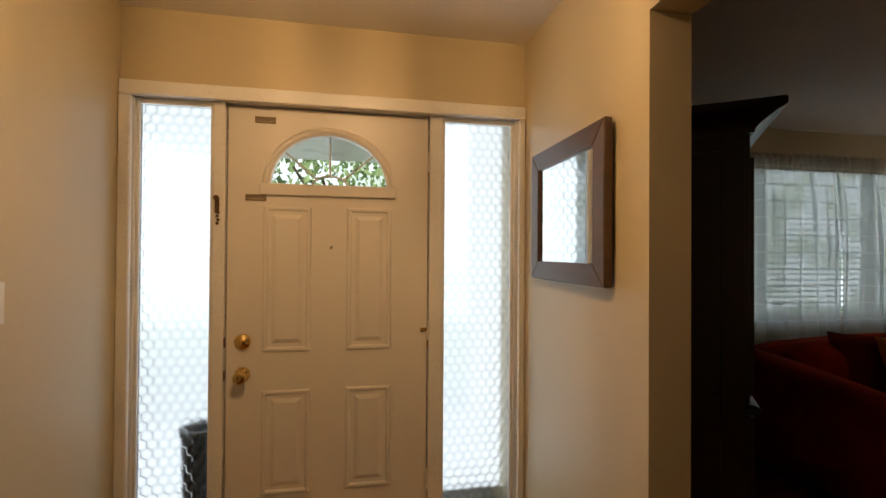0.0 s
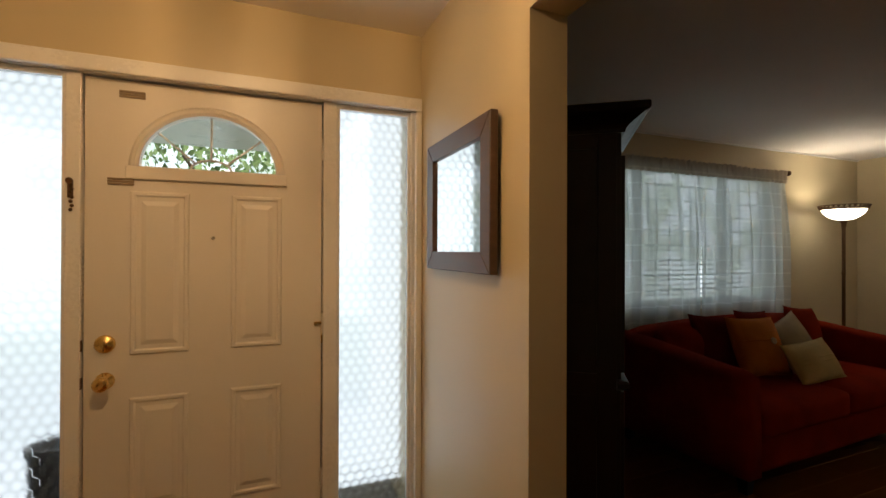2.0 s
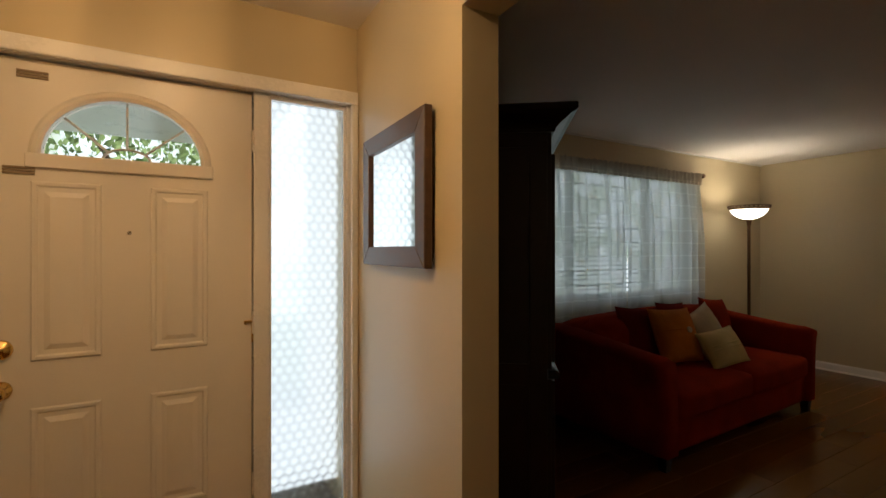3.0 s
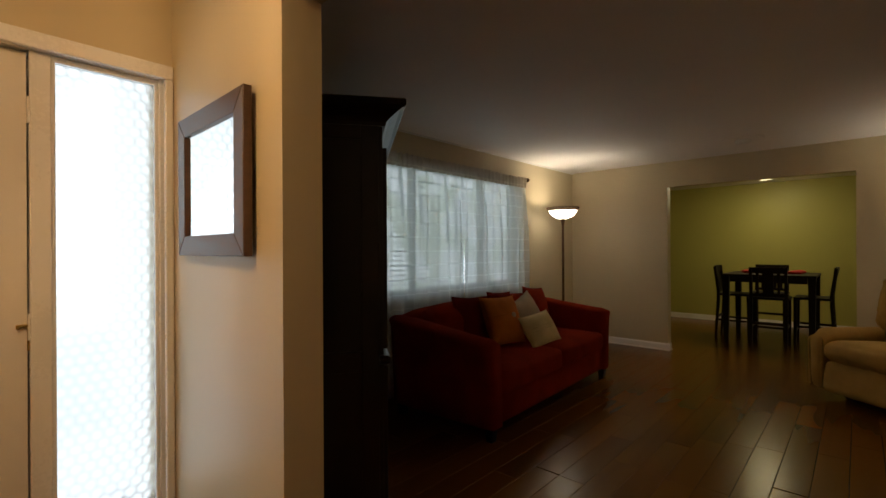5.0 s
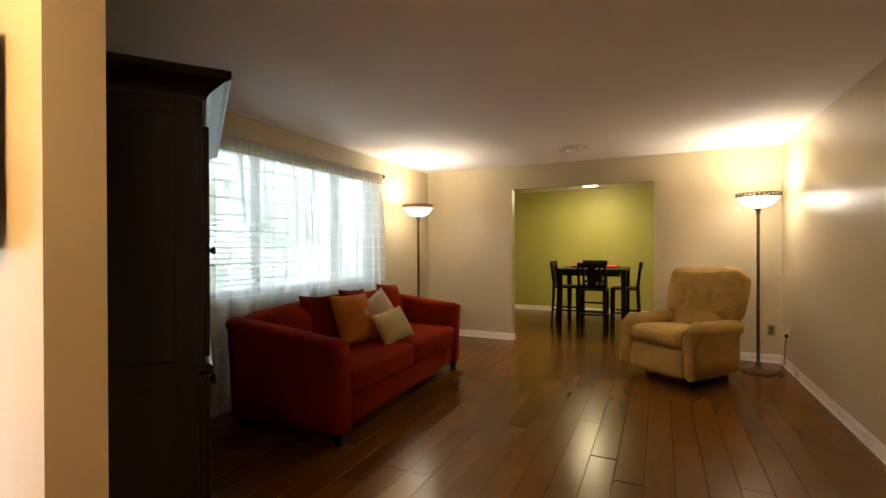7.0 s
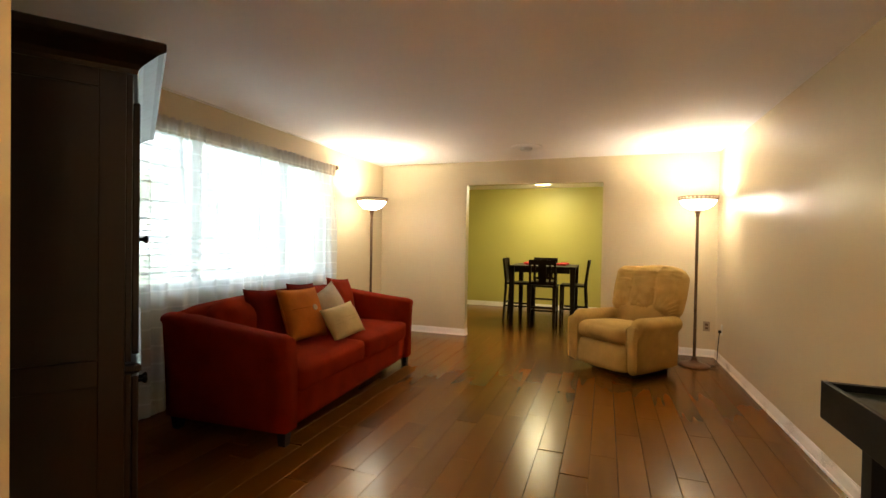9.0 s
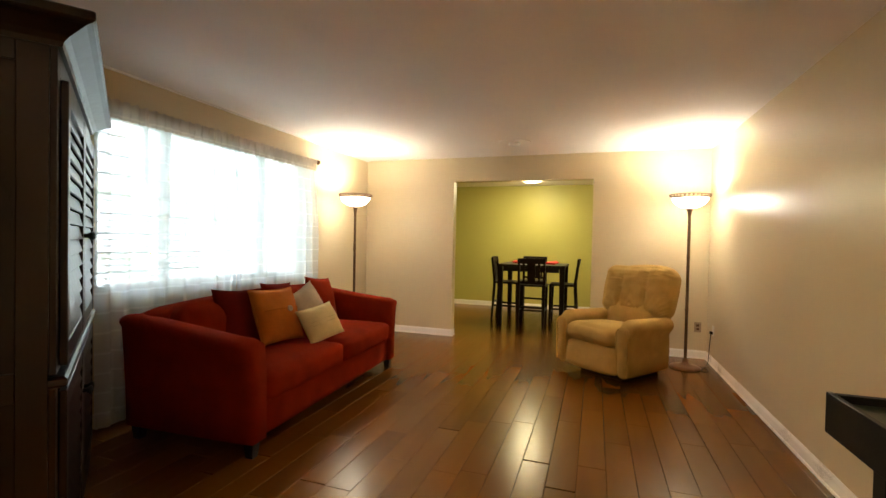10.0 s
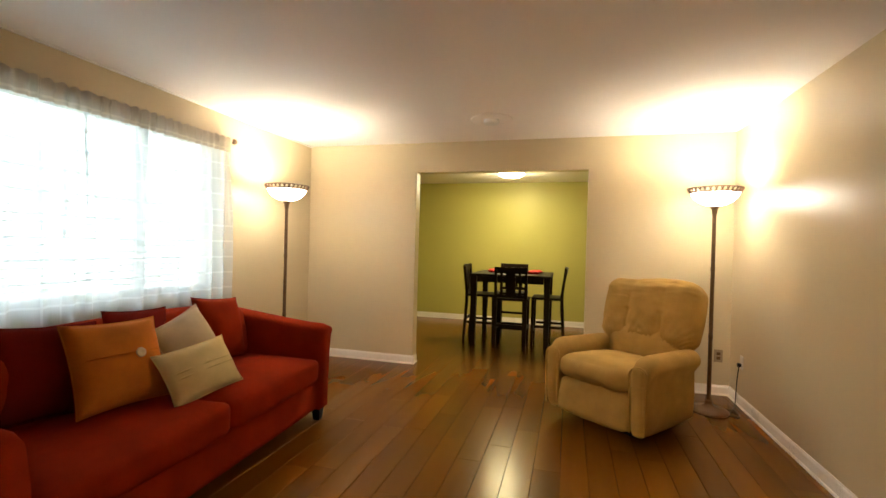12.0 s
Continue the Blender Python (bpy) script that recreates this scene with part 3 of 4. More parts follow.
# ---- baseboards ----
def baseboard(a, b, side):
    """A moulded white baseboard from a to b on the floor, its back against the wall; side: the way into the room."""
    a, b, side = Vector((*a, 0)), Vector((*b, 0)), Vector((*side, 0))
    bm = bmesh.new()
    prof = ((0, 0), (0.010, 0), (0.010, 0.068), (0.008, 0.078), (0.005, 0.084), (0.004, 0.092), (0, 0.092))
    loft(bm, [[p + side * d + Vector((0, 0, z)) for d, z in prof] for p in (a, b)])
    for d, z in ((0.018, 0.016),):
        loft(bm, [[p + side * 0.010, p + side * d, p + side * d + Vector((0, 0, 0.010)), p + side * 0.014 + Vector((0, 0, z)), p + side * 0.010 + Vector((0, 0, z))] for p in (a, b)])
    return tagged(new("baseboard", finish(bm, "baseboard", TRIM)), "white painted moulded baseboard along the wall", "baseboard", "baseboards", "structure")


for a, b, s in (((1.425, 3.37), (6.84, 3.37), (0, -1)), ((6.84, 3.37), (6.84, 2.045), (-1, 0)), ((6.84, 0.315), (6.84, -0.98), (-1, 0)), ((6.84, -0.98), (1.425, -0.98), (0, 1)),
                ((6.84, 2.07), (6.96, 2.07), (0, -1)), ((6.96, 0.29), (6.84, 0.29), (0, 1)), ((9.98, 3.43), (9.98, -0.98), (-1, 0)), ((1.428, 1.505), (1.428, 3.37), (1, 0)),
                ((1.295, 1.505), (1.428, 1.505), (0, -1)), ((1.295, 2.42), (1.295, 1.505), (-1, 0)), ((-0.447, -1.70), (-0.447, 2.42), (1, 0)),
                ((6.966, 3.43), (9.98, 3.43), (0, -1)), ((9.98, -0.98), (6.966, -0.98), (0, 1))):
    baseboard(a, b, s)


# ---- foyer things ----
def wall_mirror():
    m = thing("wall_mirror", pose(1.286, 1.968, 1.556, 0, 0, -1.0), "mirror in a wide flat walnut frame hanging on the foyer wall", "mirror")
    hy, hz, w = 0.305, 0.266, 0.074
    for sy, sz, name in ((0, 1, "frame_rail"), (0, -1, "frame_rail"), (1, 0, "frame_stile"), (-1, 0, "frame_stile")):
        bm = bmesh.new()
        if sz:
            o, i = sz * hz, sz * (hz - w)
            loft(bm, [[(x, -hy, o), (x, hy, o), (x, hy - w, i), (x, -hy + w, i)] for x in (-0.002, -0.030)])
        else:
            o, i = sy * hy, sy * (hy - w)
            loft(bm, [[(x, o, -hz), (x, o, hz), (x, i, hz - w), (x, i, -hz + w)] for x in (-0.002, -0.030)])
        bmesh.ops.bevel(bm, geom=[e for e in bm.edges if all(v.co.x < -0.02 for v in e.verts)], offset=0.003, segments=1, affect="EDGES")
        part(name, bm, FRAMEWOOD, m)
    bm = bmesh.new()
    box(bm, -0.018, -0.010, -hy + w - 0.004, hy - w + 0.004, -hz + w - 0.004, hz - w + 0.004)
    part("mirror_glass", bm, MIRROR, m, "clear silvered mirror glass")


wall_mirror()


def switch_plate():
    s = thing("light_switch", pose(-0.447, 1.775, 1.25), "white light switch plate on the foyer wall", "light switch")
    bm = bmesh.new()
    box(bm, 0.0, 0.006, -0.058, 0.058, -0.058, 0.058, 0.003)
    part("plate", bm, PLATE, s)
    for y in (-0.025, 0.025):
        bm = bmesh.new()
        box(bm, 0.005, 0.016, y - 0.005, y + 0.005, -0.004, 0.014, 0.002)
        part("toggle", bm, PLATE, s)


switch_plate()


def flush_light(at, r, group, label):
    l = thing("ceiling_light", pose(*at), label, "ceiling light")
    bm = bmesh.new()
    lathe(bm, ((0, 0), (r * 0.98, 0), (r, -0.008), (r * 0.97, -0.022), (r * 0.9, -0.024), (r * 0.9, -0.005), (0, -0.005)), 40)
    part("canopy", bm, TRIM, l, "white metal canopy", True)
    bm = bmesh.new()
    lathe(bm, ((r * 0.93, -0.022), (r * 0.95, -0.032), (r * 0.86, -0.055), (r * 0.6, -0.074), (r * 0.3, -0.082), (0.001, -0.084)), 40)
    g = part("diffuser", bm, DIFFUSER, l, "lit opal glass diffuser", True)
    g.visible_shadow = False


flush_light((8.87, 1.30, H), 0.20, "", "round opal ceiling light, switched on, above the dining table")


def foyer_light():
    """A flush ceiling light whose drum of cut glass staves throws soft upright streaks on the walls."""
    l = thing("ceiling_light", pose(0.41, 1.34, H), "small round ceiling light with cut glass staves, switched on", "ceiling light")
    bm = bmesh.new()
    lathe(bm, ((0.001, 0), (0.15, 0), (0.155, -0.010), (0.14, -0.022), (0.001, -0.022)), 32)
    part("canopy", bm, BRASS, l, "brass canopy", True)
    bm = bmesh.new()
    bmesh.ops.create_uvsphere(bm, u_segments=16, v_segments=12, radius=0.030, matrix=Matrix.Translation((0, 0, -0.130)))
    part("bulb", bm, DIFFUSER, l, "lit frosted bulb", True).visible_shadow = False
    rng = random.Random(11)
    for k in range(24):
        a = 2 * math.pi * (k + 0.7 * rng.random()) / 24
        bm = bmesh.new()
        w = 0.002 + 0.005 * rng.random()
        box(bm, -0.003, 0.003, -w, w, -0.21, -0.021, 0.001, 1)
        part("stave", bm, BOSSED, l, "", False, pose(0.13 * math.cos(a), 0.13 * math.sin(a), 0, 0, 0, math.degrees(a)))


foyer_light()


# ---- living room ----
def armoire():
    a = thing("armoire", pose(2.346, 2.402, 0, 0, 0, 53.3), "large dark mahogany armoire with louvred doors across the corner", "armoire")
    W, D, HT = 0.735, 0.54, 1.945
    bm = bmesh.new()
    box(bm, -W, -W + 0.025, 0, D, 0.06, HT - 0.05)
    for b in ((-W - 0.008, -W + 0.001, 0.0, 0.075, 0.06, HT - 0.06), (-W - 0.008, -W + 0.001, D - 0.075, D, 0.06, HT - 0.06), (-W - 0.0079, -W + 0.001, 0.075, D - 0.075, HT - 0.16, HT - 0.06), (-W - 0.0079, -W + 0.001, 0.075, D - 0.075, 0.78, 0.87), (-W - 0.0079, -W + 0.001, 0.075, D - 0.075, 0.06, 0.16)):
        b2 = bmesh.new()
        box(b2, *b, 0.002, 1)
        part("side_stile" if b[5] - b[4] > 1 else "side_rail", b2, ARMWOOD, a)
    part("side_panel", bm, ARMWOOD, a)
    bm = bmesh.new()
    box(bm, W - 0.025, W, 0, D, 0.06, HT - 0.05)
    part("side_panel", bm, ARMWOOD, a)
    bm = bmesh.new()
    box(bm, -W + 0.025, W - 0.025, D - 0.012, D, 0.06, HT - 0.05)
    box(bm, -W + 0.025, W - 0.025, 0.02, D - 0.012, 0.80, 0.82)
    box(bm, -W + 0.025, W - 0.025, 0.02, D - 0.012, 0.06, 0.08)
    part("carcass", bm, ARMWOOD, a)
    bm = bmesh.new()
    for b in ((-W, -W + 0.055, -0.018, 0, 0.06, HT - 0.05), (W - 0.055, W, -0.018, 0, 0.06, HT - 0.05), (-W + 0.055, W - 0.055, -0.018, 0, 1.77, HT - 0.05), (-W + 0.055, W - 0.055, -0.018, 0, 0.79, 0.86), (-W + 0.055, W - 0.055, -0.018, 0, 0.06, 0.13)):
        box(bm, *b, 0.002, 1)
    part("face_frame", bm, ARMWOOD, a)
    bm = bmesh.new()
    prof = ((0.0, -0.10), (0.012, -0.10), (0.016, -0.085), (0.030, -0.070), (0.072, -0.040), (0.088, -0.034), (0.095, -0.028), (0.095, -0.006), (0.089, 0.0), (0.0, 0.0))
    loft(bm, [[(-W - o, -0.018 - o, HT + h), (W + o, -0.018 - o, HT + h), (W + o, D, HT + h), (-W - o, D, HT + h)] for o, h in prof[1:-1]])
    part("cornice", bm, ARMWOOD, a, "stepped crown moulding")
    bm = bmesh.new()
    secs = [[(-W - o, -0.018 - o, z), (W + o, -0.018 - o, z), (W + o, D * 0.02 - 0.012, z), (-W - o, D * 0.02 - 0.012, z)] for o, z in ((0.004, 0.808), (0.022, 0.818), (0.030, 0.826), (0.030, 0.842), (0.022, 0.850), (0.004, 0.852))]
    loft(bm, secs)
    part("waist_moulding", bm, ARMWOOD, a)
    bm = bmesh.new()
    box(bm, -W - 0.012, W + 0.012, -0.03, D, 0.0, 0.085, 0.006)
    part("plinth", bm, ARMWOOD, a)
    for z0, z1 in ((0.865, 1.765), (0.135, 0.785)):
        for s in (-1, 1):
            x0, x1 = (-W + 0.058, -0.002) if s < 0 else (0.002, W - 0.058)
            bm = bmesh.new()
            for b in ((x0, x0 + 0.06, -0.040, -0.019, z0, z1), (x1 - 0.06, x1, -0.040, -0.019, z0, z1), (x0 + 0.06, x1 - 0.06, -0.039, -0.019, z1 - 0.07, z1), (x0 + 0.06, x1 - 0.06, -0.039, -0.019, z0, z0 + 0.07)):
                box(bm, *b, 0.003, 1)
            door = part("louvred_door", bm, ARMWOOD, a, "louvred mahogany door, closed")
            n = int((z1 - z0 - 0.14) / 0.052)
            bm = bmesh.new()
            box(bm, x0 + 0.062, x1 - 0.062, -0.004, 0.004, -0.027, 0.027, 0.002, 1)
            bmesh.ops.rotate(bm, verts=bm.verts, cent=(0, 0, 0), matrix=Matrix.Rotation(radians(-15), 3, "X"))
            me = finish(bm, "louvre", ARMWOOD)
            for k in range(n):
                l = new("louvre", me)
                l.parent = door
                l.location = (0, -0.028, z0 + 0.07 + (k + 0.5) * (z1 - z0 - 0.14) / n)
            bm = bmesh.new()
            zk = 1.275 if z0 > 0.5 else 0.60
            lathe(bm, ((0, 0), (0.010, 0), (0.008, 0.012), (0.017, 0.022), (0.019, 0.030), (0.012, 0.036), (0.001, 0.037)), 20)
            part("knob", bm, BLACK, door, "black turned knob", True, pose(s * 0.034, -0.040, zk, 90))


armoire()


def arm_section(x, s, y, top, low, wide):
    """Outline of a flared sofa arm at depth y; s: which end of the sofa."""
    pts = []
    pts += [(x, low), (x + s * 0.006, 0.30), (x + s * 0.018, 0.5), (x + s * 0.035, top - 0.07)]
    for k in range(9):
        a = math.pi * (1 - k / 8)
        pts.append((x + s * (0.045 - wide / 2) - s * (wide / 2 + 0.008) * math.cos(a), top - 0.040 + 0.040 * max(0.0, math.sin(a)) ** 0.8))
    pts += [(x - s * (wide - 0.02), 0.5), (x - s * (wide - 0.015), 0.30), (x - s * (wide - 0.015), low)]
    return [Vector((px, y, pz)) for px, pz in pts]


def sofa():
    s = thing("sofa", pose(4.12, 2.585, 0, 0, 0, 2.5), "red microfibre two-cushion sofa with flared arms below the window", "sofa")
    L, F, B = 1.065, -0.47, 0.47
    bm = bmesh.new()
    cushion(bm, 2 * L - 0.20, 0.90, 0.22, 0.02, 0.0, 6)
    part("base", bm, RED, s, "", True, pose(0, 0.0, 0.205))
    for sgn in (-1, 1):
        bm = bmesh.new()
        secs = []
        for k in range(15):
            t = k / 14
            y = F + (B - F) * t
            top = 0.700 + 0.115 * max(0, t - 0.12) ** 1.1
            wide = 0.15 + 0.02 * math.sin(math.pi * t)
            shrink = 0.02 * (1 - min(1, t * 14 / 1.0)) + 0.015 * (1 - min(1, (1 - t) * 14))
            secs.append(arm_section(sgn * (L - shrink * 0.5), sgn, y, top - shrink, 0.095, wide - shrink))
        loft(bm, secs)
        part("arm", bm, RED, s, "", True)
    bm = bmesh.new()
    cushion(bm, 2 * L - 0.06, 0.20, 0.68, 0.07, 0.01, 12)
    for v in bm.verts:
        v.co.z += 0.03 * (1 - (v.co.x / L) ** 2) * (v.co.z > 0)
        v.co.y += 0.10 * (v.co.z + 0.35) * 0.5
    part("back", bm, RED, s, "", True, pose(0, B - 0.13, 0.465))
    for sgn in (-1, 1):
        bm = bmesh.new()
        cushion(bm, 0.92, 0.72, 0.18, 0.05, 0.018, 14, 0.003, sgn)
        part("seat_cushion", bm, RED, s, "", True, pose(sgn * 0.461, F + 0.345, 0.385))
    for x in (-0.475, 0.475):
        bm = bmesh.new()
        cushion(bm, 0.90, 0.20, 0.38, 0.085, 0.03, 14, 0.014, 3 + x)
        part("back_cushion", bm, RED, s, "", True, pose(x, 0.20, 0.635, -12, 3 if x < 0 else 0))
    for x in (-L + 0.06, L - 0.06):
        for y in (F + 0.05, B - 0.05):
            bm = bmesh.new()
            loft(bm, [[(x - r, y - r, z), (x + r, y - r, z), (x + r, y + r, z), (x - r, y + r, z)] for r, z in ((0.024, 0.0), (0.036, 0.13))])
            part("leg", bm, DARKWOOD, s, "tapered dark wooden leg")


sofa()


def throw_pillow(m, w, h, t, material, label, seed, button=False, pleat=False):
    p = thing("throw_pillow", m, label, "pillow", "throw pillows on the sofa")
    bm = bmesh.new()
    pillow(bm, w, h, t, seed)
    part("cover", bm, material, p, "", True)
    bm = bmesh.new()
    rings = []
    for k in range(40):
        c, d = math.cos(2 * math.pi * k / 40), math.sin(2 * math.pi * k / 40)
        u, v = c / max(abs(c), abs(d)), d / max(abs(c), abs(d))
        at = Vector((u * w / 2 * (1 - 0.07 * (1 - v * v)), 0, v * h / 2 * (1 - 0.07 * (1 - u * u))))
        away = at.normalized()
        rings.append([bm.verts.new(at + 0.0035 * (away * math.cos(q) + Vector((0, math.sin(q), 0)))) for q in [math.pi * j / 3 for j in range(6)]])
    for k in range(40):
        for j in range(6):
            bm.faces.new((rings[k][j], rings[k][(j + 1) % 6], rings[(k + 1) % 40][(j + 1) % 6], rings[(k + 1) % 40][j]))
    part("piping", bm, material, p)
    if button:
        bm = bmesh.new()
        lathe(bm, ((0, 0.006), (0.012, 0.006), (0.022, 0.010), (0.024, 0.004), (0.020, -0.002), (0, -0.002)), 20)
        part("button", bm, BEIGE, p, "large pale button", True, pose(0.05, -t / 2 - 0.002, 0.02, 90))
    if button or pleat:
        bm = bmesh.new()
        n = 24
        for dz in ((0.03,) if button else (0.015, -0.015)):
            pts = []
            for i in range(n + 1):
                u = (2 * i / n - 1) * 0.84
                v = dz / (h / 2)
                pts.append((u * w / 2 * (1 - 0.07 * (1 - v * v)), -t / 2 * max(0.0, (1 - u * u) * (1 - v * v)) ** 0.45 - 0.001, dz))
            for a, b in zip(pts, pts[1:]):
                rod(bm, a, b, 0.005, seg=6, caps=False)
        part("seam", bm, material, p)


throw_pillow(pose(3.84, 2.515, 0.70, -22, 2, -4), 0.45, 0.42, 0.17, ORANGE, "rust orange throw pillow with one large button on the sofa", 1, True)
throw_pillow(pose(4.165, 2.345, 0.605, -30, -3, 0), 0.47, 0.29, 0.13, CREAM, "cream oblong throw pillow with stitched bands on the sofa", 2, False, True)
throw_pillow(pose(4.31, 2.56, 0.69, -24, -18, 4), 0.37, 0.37, 0.14, BEIGE, "beige square throw pillow leaning on the sofa back", 3)
throw_pillow(pose(4.70, 2.70, 0.71, -16, 6, 6), 0.46, 0.42, 0.15, RED, "red square throw pillow in the corner of the sofa", 4)
throw_pillow(pose(3.63, 2.665, 0.70, -16, 4, -8), 0.42, 0.42, 0.14, MAROON, "dark red square throw pillow leaning on the sofa back", 5)
throw_pillow(pose(4.14, 2.735, 0.71, -13, 4, 5), 0.42, 0.40, 0.13, MAROON, "dark red square throw pillow behind the orange one", 6)


def recliner():
    r = thing("recliner", pose(5.925, -0.005, 0, 0, 0, -129), "tan microsuede recliner with rolled arms and a tufted back", "recliner")
    bm = bmesh.new()
    box(bm, -0.25, 0.25, -0.28, 0.30, 0.0, 0.10, 0.01)
    part("base", bm, BLACK, r, "black metal base")
    bm = bmesh.new()
    cushion(bm, 0.58, 0.72, 0.22, 0.04, 0.01, 8)
    part("body", bm, TAN, r, "", True, pose(0, 0.02, 0.20))
    bm = bmesh.new()
    cushion(bm, 0.575, 0.13, 0.25, 0.035, 0.012, 12, 0.004, 2)
    part("footrest", bm, TAN, r, "", True, pose(0, -0.395, 0.20, -8))
    bm = bmesh.new()
    cushion(bm, 0.57, 0.68, 0.17, 0.075, 0.03, 16, 0.006, 5)
    part("seat_cushion", bm, TAN, r, "", True, pose(0, -0.145, 0.405, -4))
    for s in (-1, 1):
        bm = bmesh.new()
        secs = []
        for k in range(17):
            t = k / 16
            y = -0.44 + 0.71 * t
            top = 0.605 - 0.10 * (1 - min(1, t * 6)) ** 2 - 0.02 * t
            e = 0.03 * (1 - min(1, t * 8)) ** 2 + 0.03 * (1 - min(1, (1 - t) * 10)) ** 2
            low = 0.085 + 0.03 * max(0.0, t - 0.5)
            pts = [(0.028 + e, low), (0.022 + e, 0.25), (0.020 + e, top - 0.14)]
            for j in range(11):
                a = math.pi * (1.12 - 1.24 * j / 10)
                pts.append((0.074 + (0.082 - e) * math.cos(a), top - 0.074 + (0.074 - e * 0.5) * math.sin(a)))
            pts += [(0.112 - e, top - 0.16), (0.118 - e, 0.25), (0.110 - e, low)]
            secs.append([Vector((s * (0.285 + px), y, pz)) for px, pz in pts])
        loft(bm, secs)
        arm = part("arm", bm, TAN, r, "", True)
        bm = bmesh.new()
        cushion(bm, 0.098, 0.05, 0.43, 0.024, 0.014, 10, 0.006, s)
        part("arm_front", bm, TAN, arm, "", True, pose(s * 0.357, -0.434, 0.305, 2))
        bm = bmesh.new()
        pts = [(s * 0.306, -0.449, 0.10), (s * 0.300, -0.455, 0.42)]
        pts += [(s * (0.358 - 0.062 * math.cos(math.pi * k / 8)), -0.450 + 0.01 * math.sin(math.pi * k / 8), 0.485 + 0.05 * math.sin(math.pi * k / 8)) for k in range(9)]
        pts += [(s * 0.416, -0.455, 0.42), (s * 0.410, -0.449, 0.10)]
        for a, b in zip(pts, pts[1:]):
            rod(bm, a, b, 0.007, seg=8)
        part("piping", bm, TAN, arm)
    bm = bmesh.new()
    cushion(bm, 0.56, 0.16, 0.30, 0.07, 0.03, 12, 0.008, 8)
    part("lumbar_pad", bm, TAN, r, "", True, pose(0, 0.225, 0.55, -14))
    bm = bmesh.new()
    cushion(bm, 0.76, 0.24, 0.51, 0.09, 0.025, 44, 0.0)
    for v in bm.verts:
        p = v.co
        if p.y < 0:
            seam = math.exp(-((abs(p.x) - 0.14) / 0.022) ** 2) * (0.034 if p.z < 0 else 0.016)
            low, high = min(1.0, max(0.0, -p.z / 0.20)), min(1.0, max(0.0, (p.z - 0.06) / 0.14))
            fan = math.sin((abs(p.x) - 0.14) / (0.10 + max(0.0, 0.25 + p.z)) * 26) * 0.010 * low
            tuck = 0.011 * high * noise.noise(Vector((p.x * 7, 1, p.z * 40))) + 0.005 * low * noise.noise(Vector((p.x * 38, 2, p.z * 7)))
            p.y += seam + fan + tuck + 0.010 * noise.noise(Vector((p.x * 11, 3, p.z * 13)))
        p.x *= 1 + 0.06 * p.z
        p.z += 0.012 * math.sin(p.x * 9) * (p.z > 0.1)
    part("back_cushion", bm, TAN, r, "", True, pose(0, 0.315, 0.80, -15))
    bm = bmesh.new()
    cushion(bm, 0.62, 0.14, 0.62, 0.06, 0.01, 10)
    part("back_shell", bm, TAN, r, "", True, pose(0, 0.365, 0.62, -13))


recliner()


def floor_lamp(m, label):
    l = thing("floor_lamp", m, label, "floor lamp", "torchiere floor lamps")
    bm = bmesh.new()
    lathe(bm, ((0, 0), (0.145, 0), (0.150, 0.010), (0.140, 0.022), (0.110, 0.030), (0.060, 0.040), (0.035, 0.055), (0.026, 0.075), (0.030, 0.085), (0.018, 0.10), (0.001, 0.10)), 40)
    part("base", bm, BRONZE, l, "heavy round bronze base", True)
    bm = bmesh.new()
    lathe(bm, ((0.016, 0.08), (0.015, 0.60), (0.018, 0.605), (0.018, 0.625), (0.015, 0.63), (0.015, 1.15), (0.018, 1.155), (0.018, 1.175), (0.015, 1.18), (0.015, 1.62)), 18)
    part("pole", bm, BRONZE, l, "", True)
    bm = bmesh.new()
    lathe(bm, ((0.013, 1.60), (0.020, 1.62), (0.022, 1.650), (0.034, 1.668), (0.036, 1.682), (0.001, 1.682)), 24)
    part("socket_cup", bm, BRONZE, l, "", True)
    bm = bmesh.new()
    lathe(bm, ((0.034, 1.680), (0.075, 1.690), (0.120, 1.712), (0.155, 1.745), (0.176, 1.785), (0.172, 1.787), (0.150, 1.748), (0.116, 1.717), (0.075, 1.696), (0.034, 1.686)), 40)
    part("shade", bm, SHADE, l, "lit alabaster glass bowl", True)
    bm = bmesh.new()
    for z, r in ((1.785, 0.180), (1.822, 0.198)):
        lathe(bm, [(r + 0.004 * math.cos(q), z + 0.004 * math.sin(q)) for q in [2 * math.pi * j / 8 for j in range(9)]], 40)
    for k in range(30):
        a, b = 2 * math.pi * k / 30, 2 * math.pi * (k + 0.55) / 30
        rod(bm, (0.180 * math.cos(a), 0.180 * math.sin(a), 1.785), (0.198 * math.cos(b), 0.198 * math.sin(b), 1.822), 0.0055, seg=6)
        rod(bm, (0.180 * math.cos(b), 0.180 * math.sin(b), 1.785), (0.198 * math.cos(a), 0.198 * math.sin(a), 1.822), 0.004, seg=6)
    part("rim", bm, BRONZE, l, "pierced bronze rim", True)
    return l


lamp = floor_lamp(pose(5.88, 3.02, 0), "bronze torchiere floor lamp, switched on, behind the sofa end")
lamp2 = copy_thing(lamp, pose(6.33, -0.68, 0, 0, 0, 20))
tagged(lamp2, "bronze torchiere floor lamp, switched on, beside the recliner")


def cable(name, pts, r, material, label):
    cu = bpy.data.curves.new(name, "CURVE")
    cu.dimensions, cu.bevel_depth, cu.bevel_resolution = "3D", r, 3
    sp = cu.splines.new("NURBS")
    sp.points.add(len(pts) - 1)
    for q, p in zip(sp.points, pts):
        q.co = (*p, 1)
    sp.use_endpoint_u, sp.order_u = True, 4
    cu.materials.append(material)
    return tagged(new(name, cu), label, "cable")


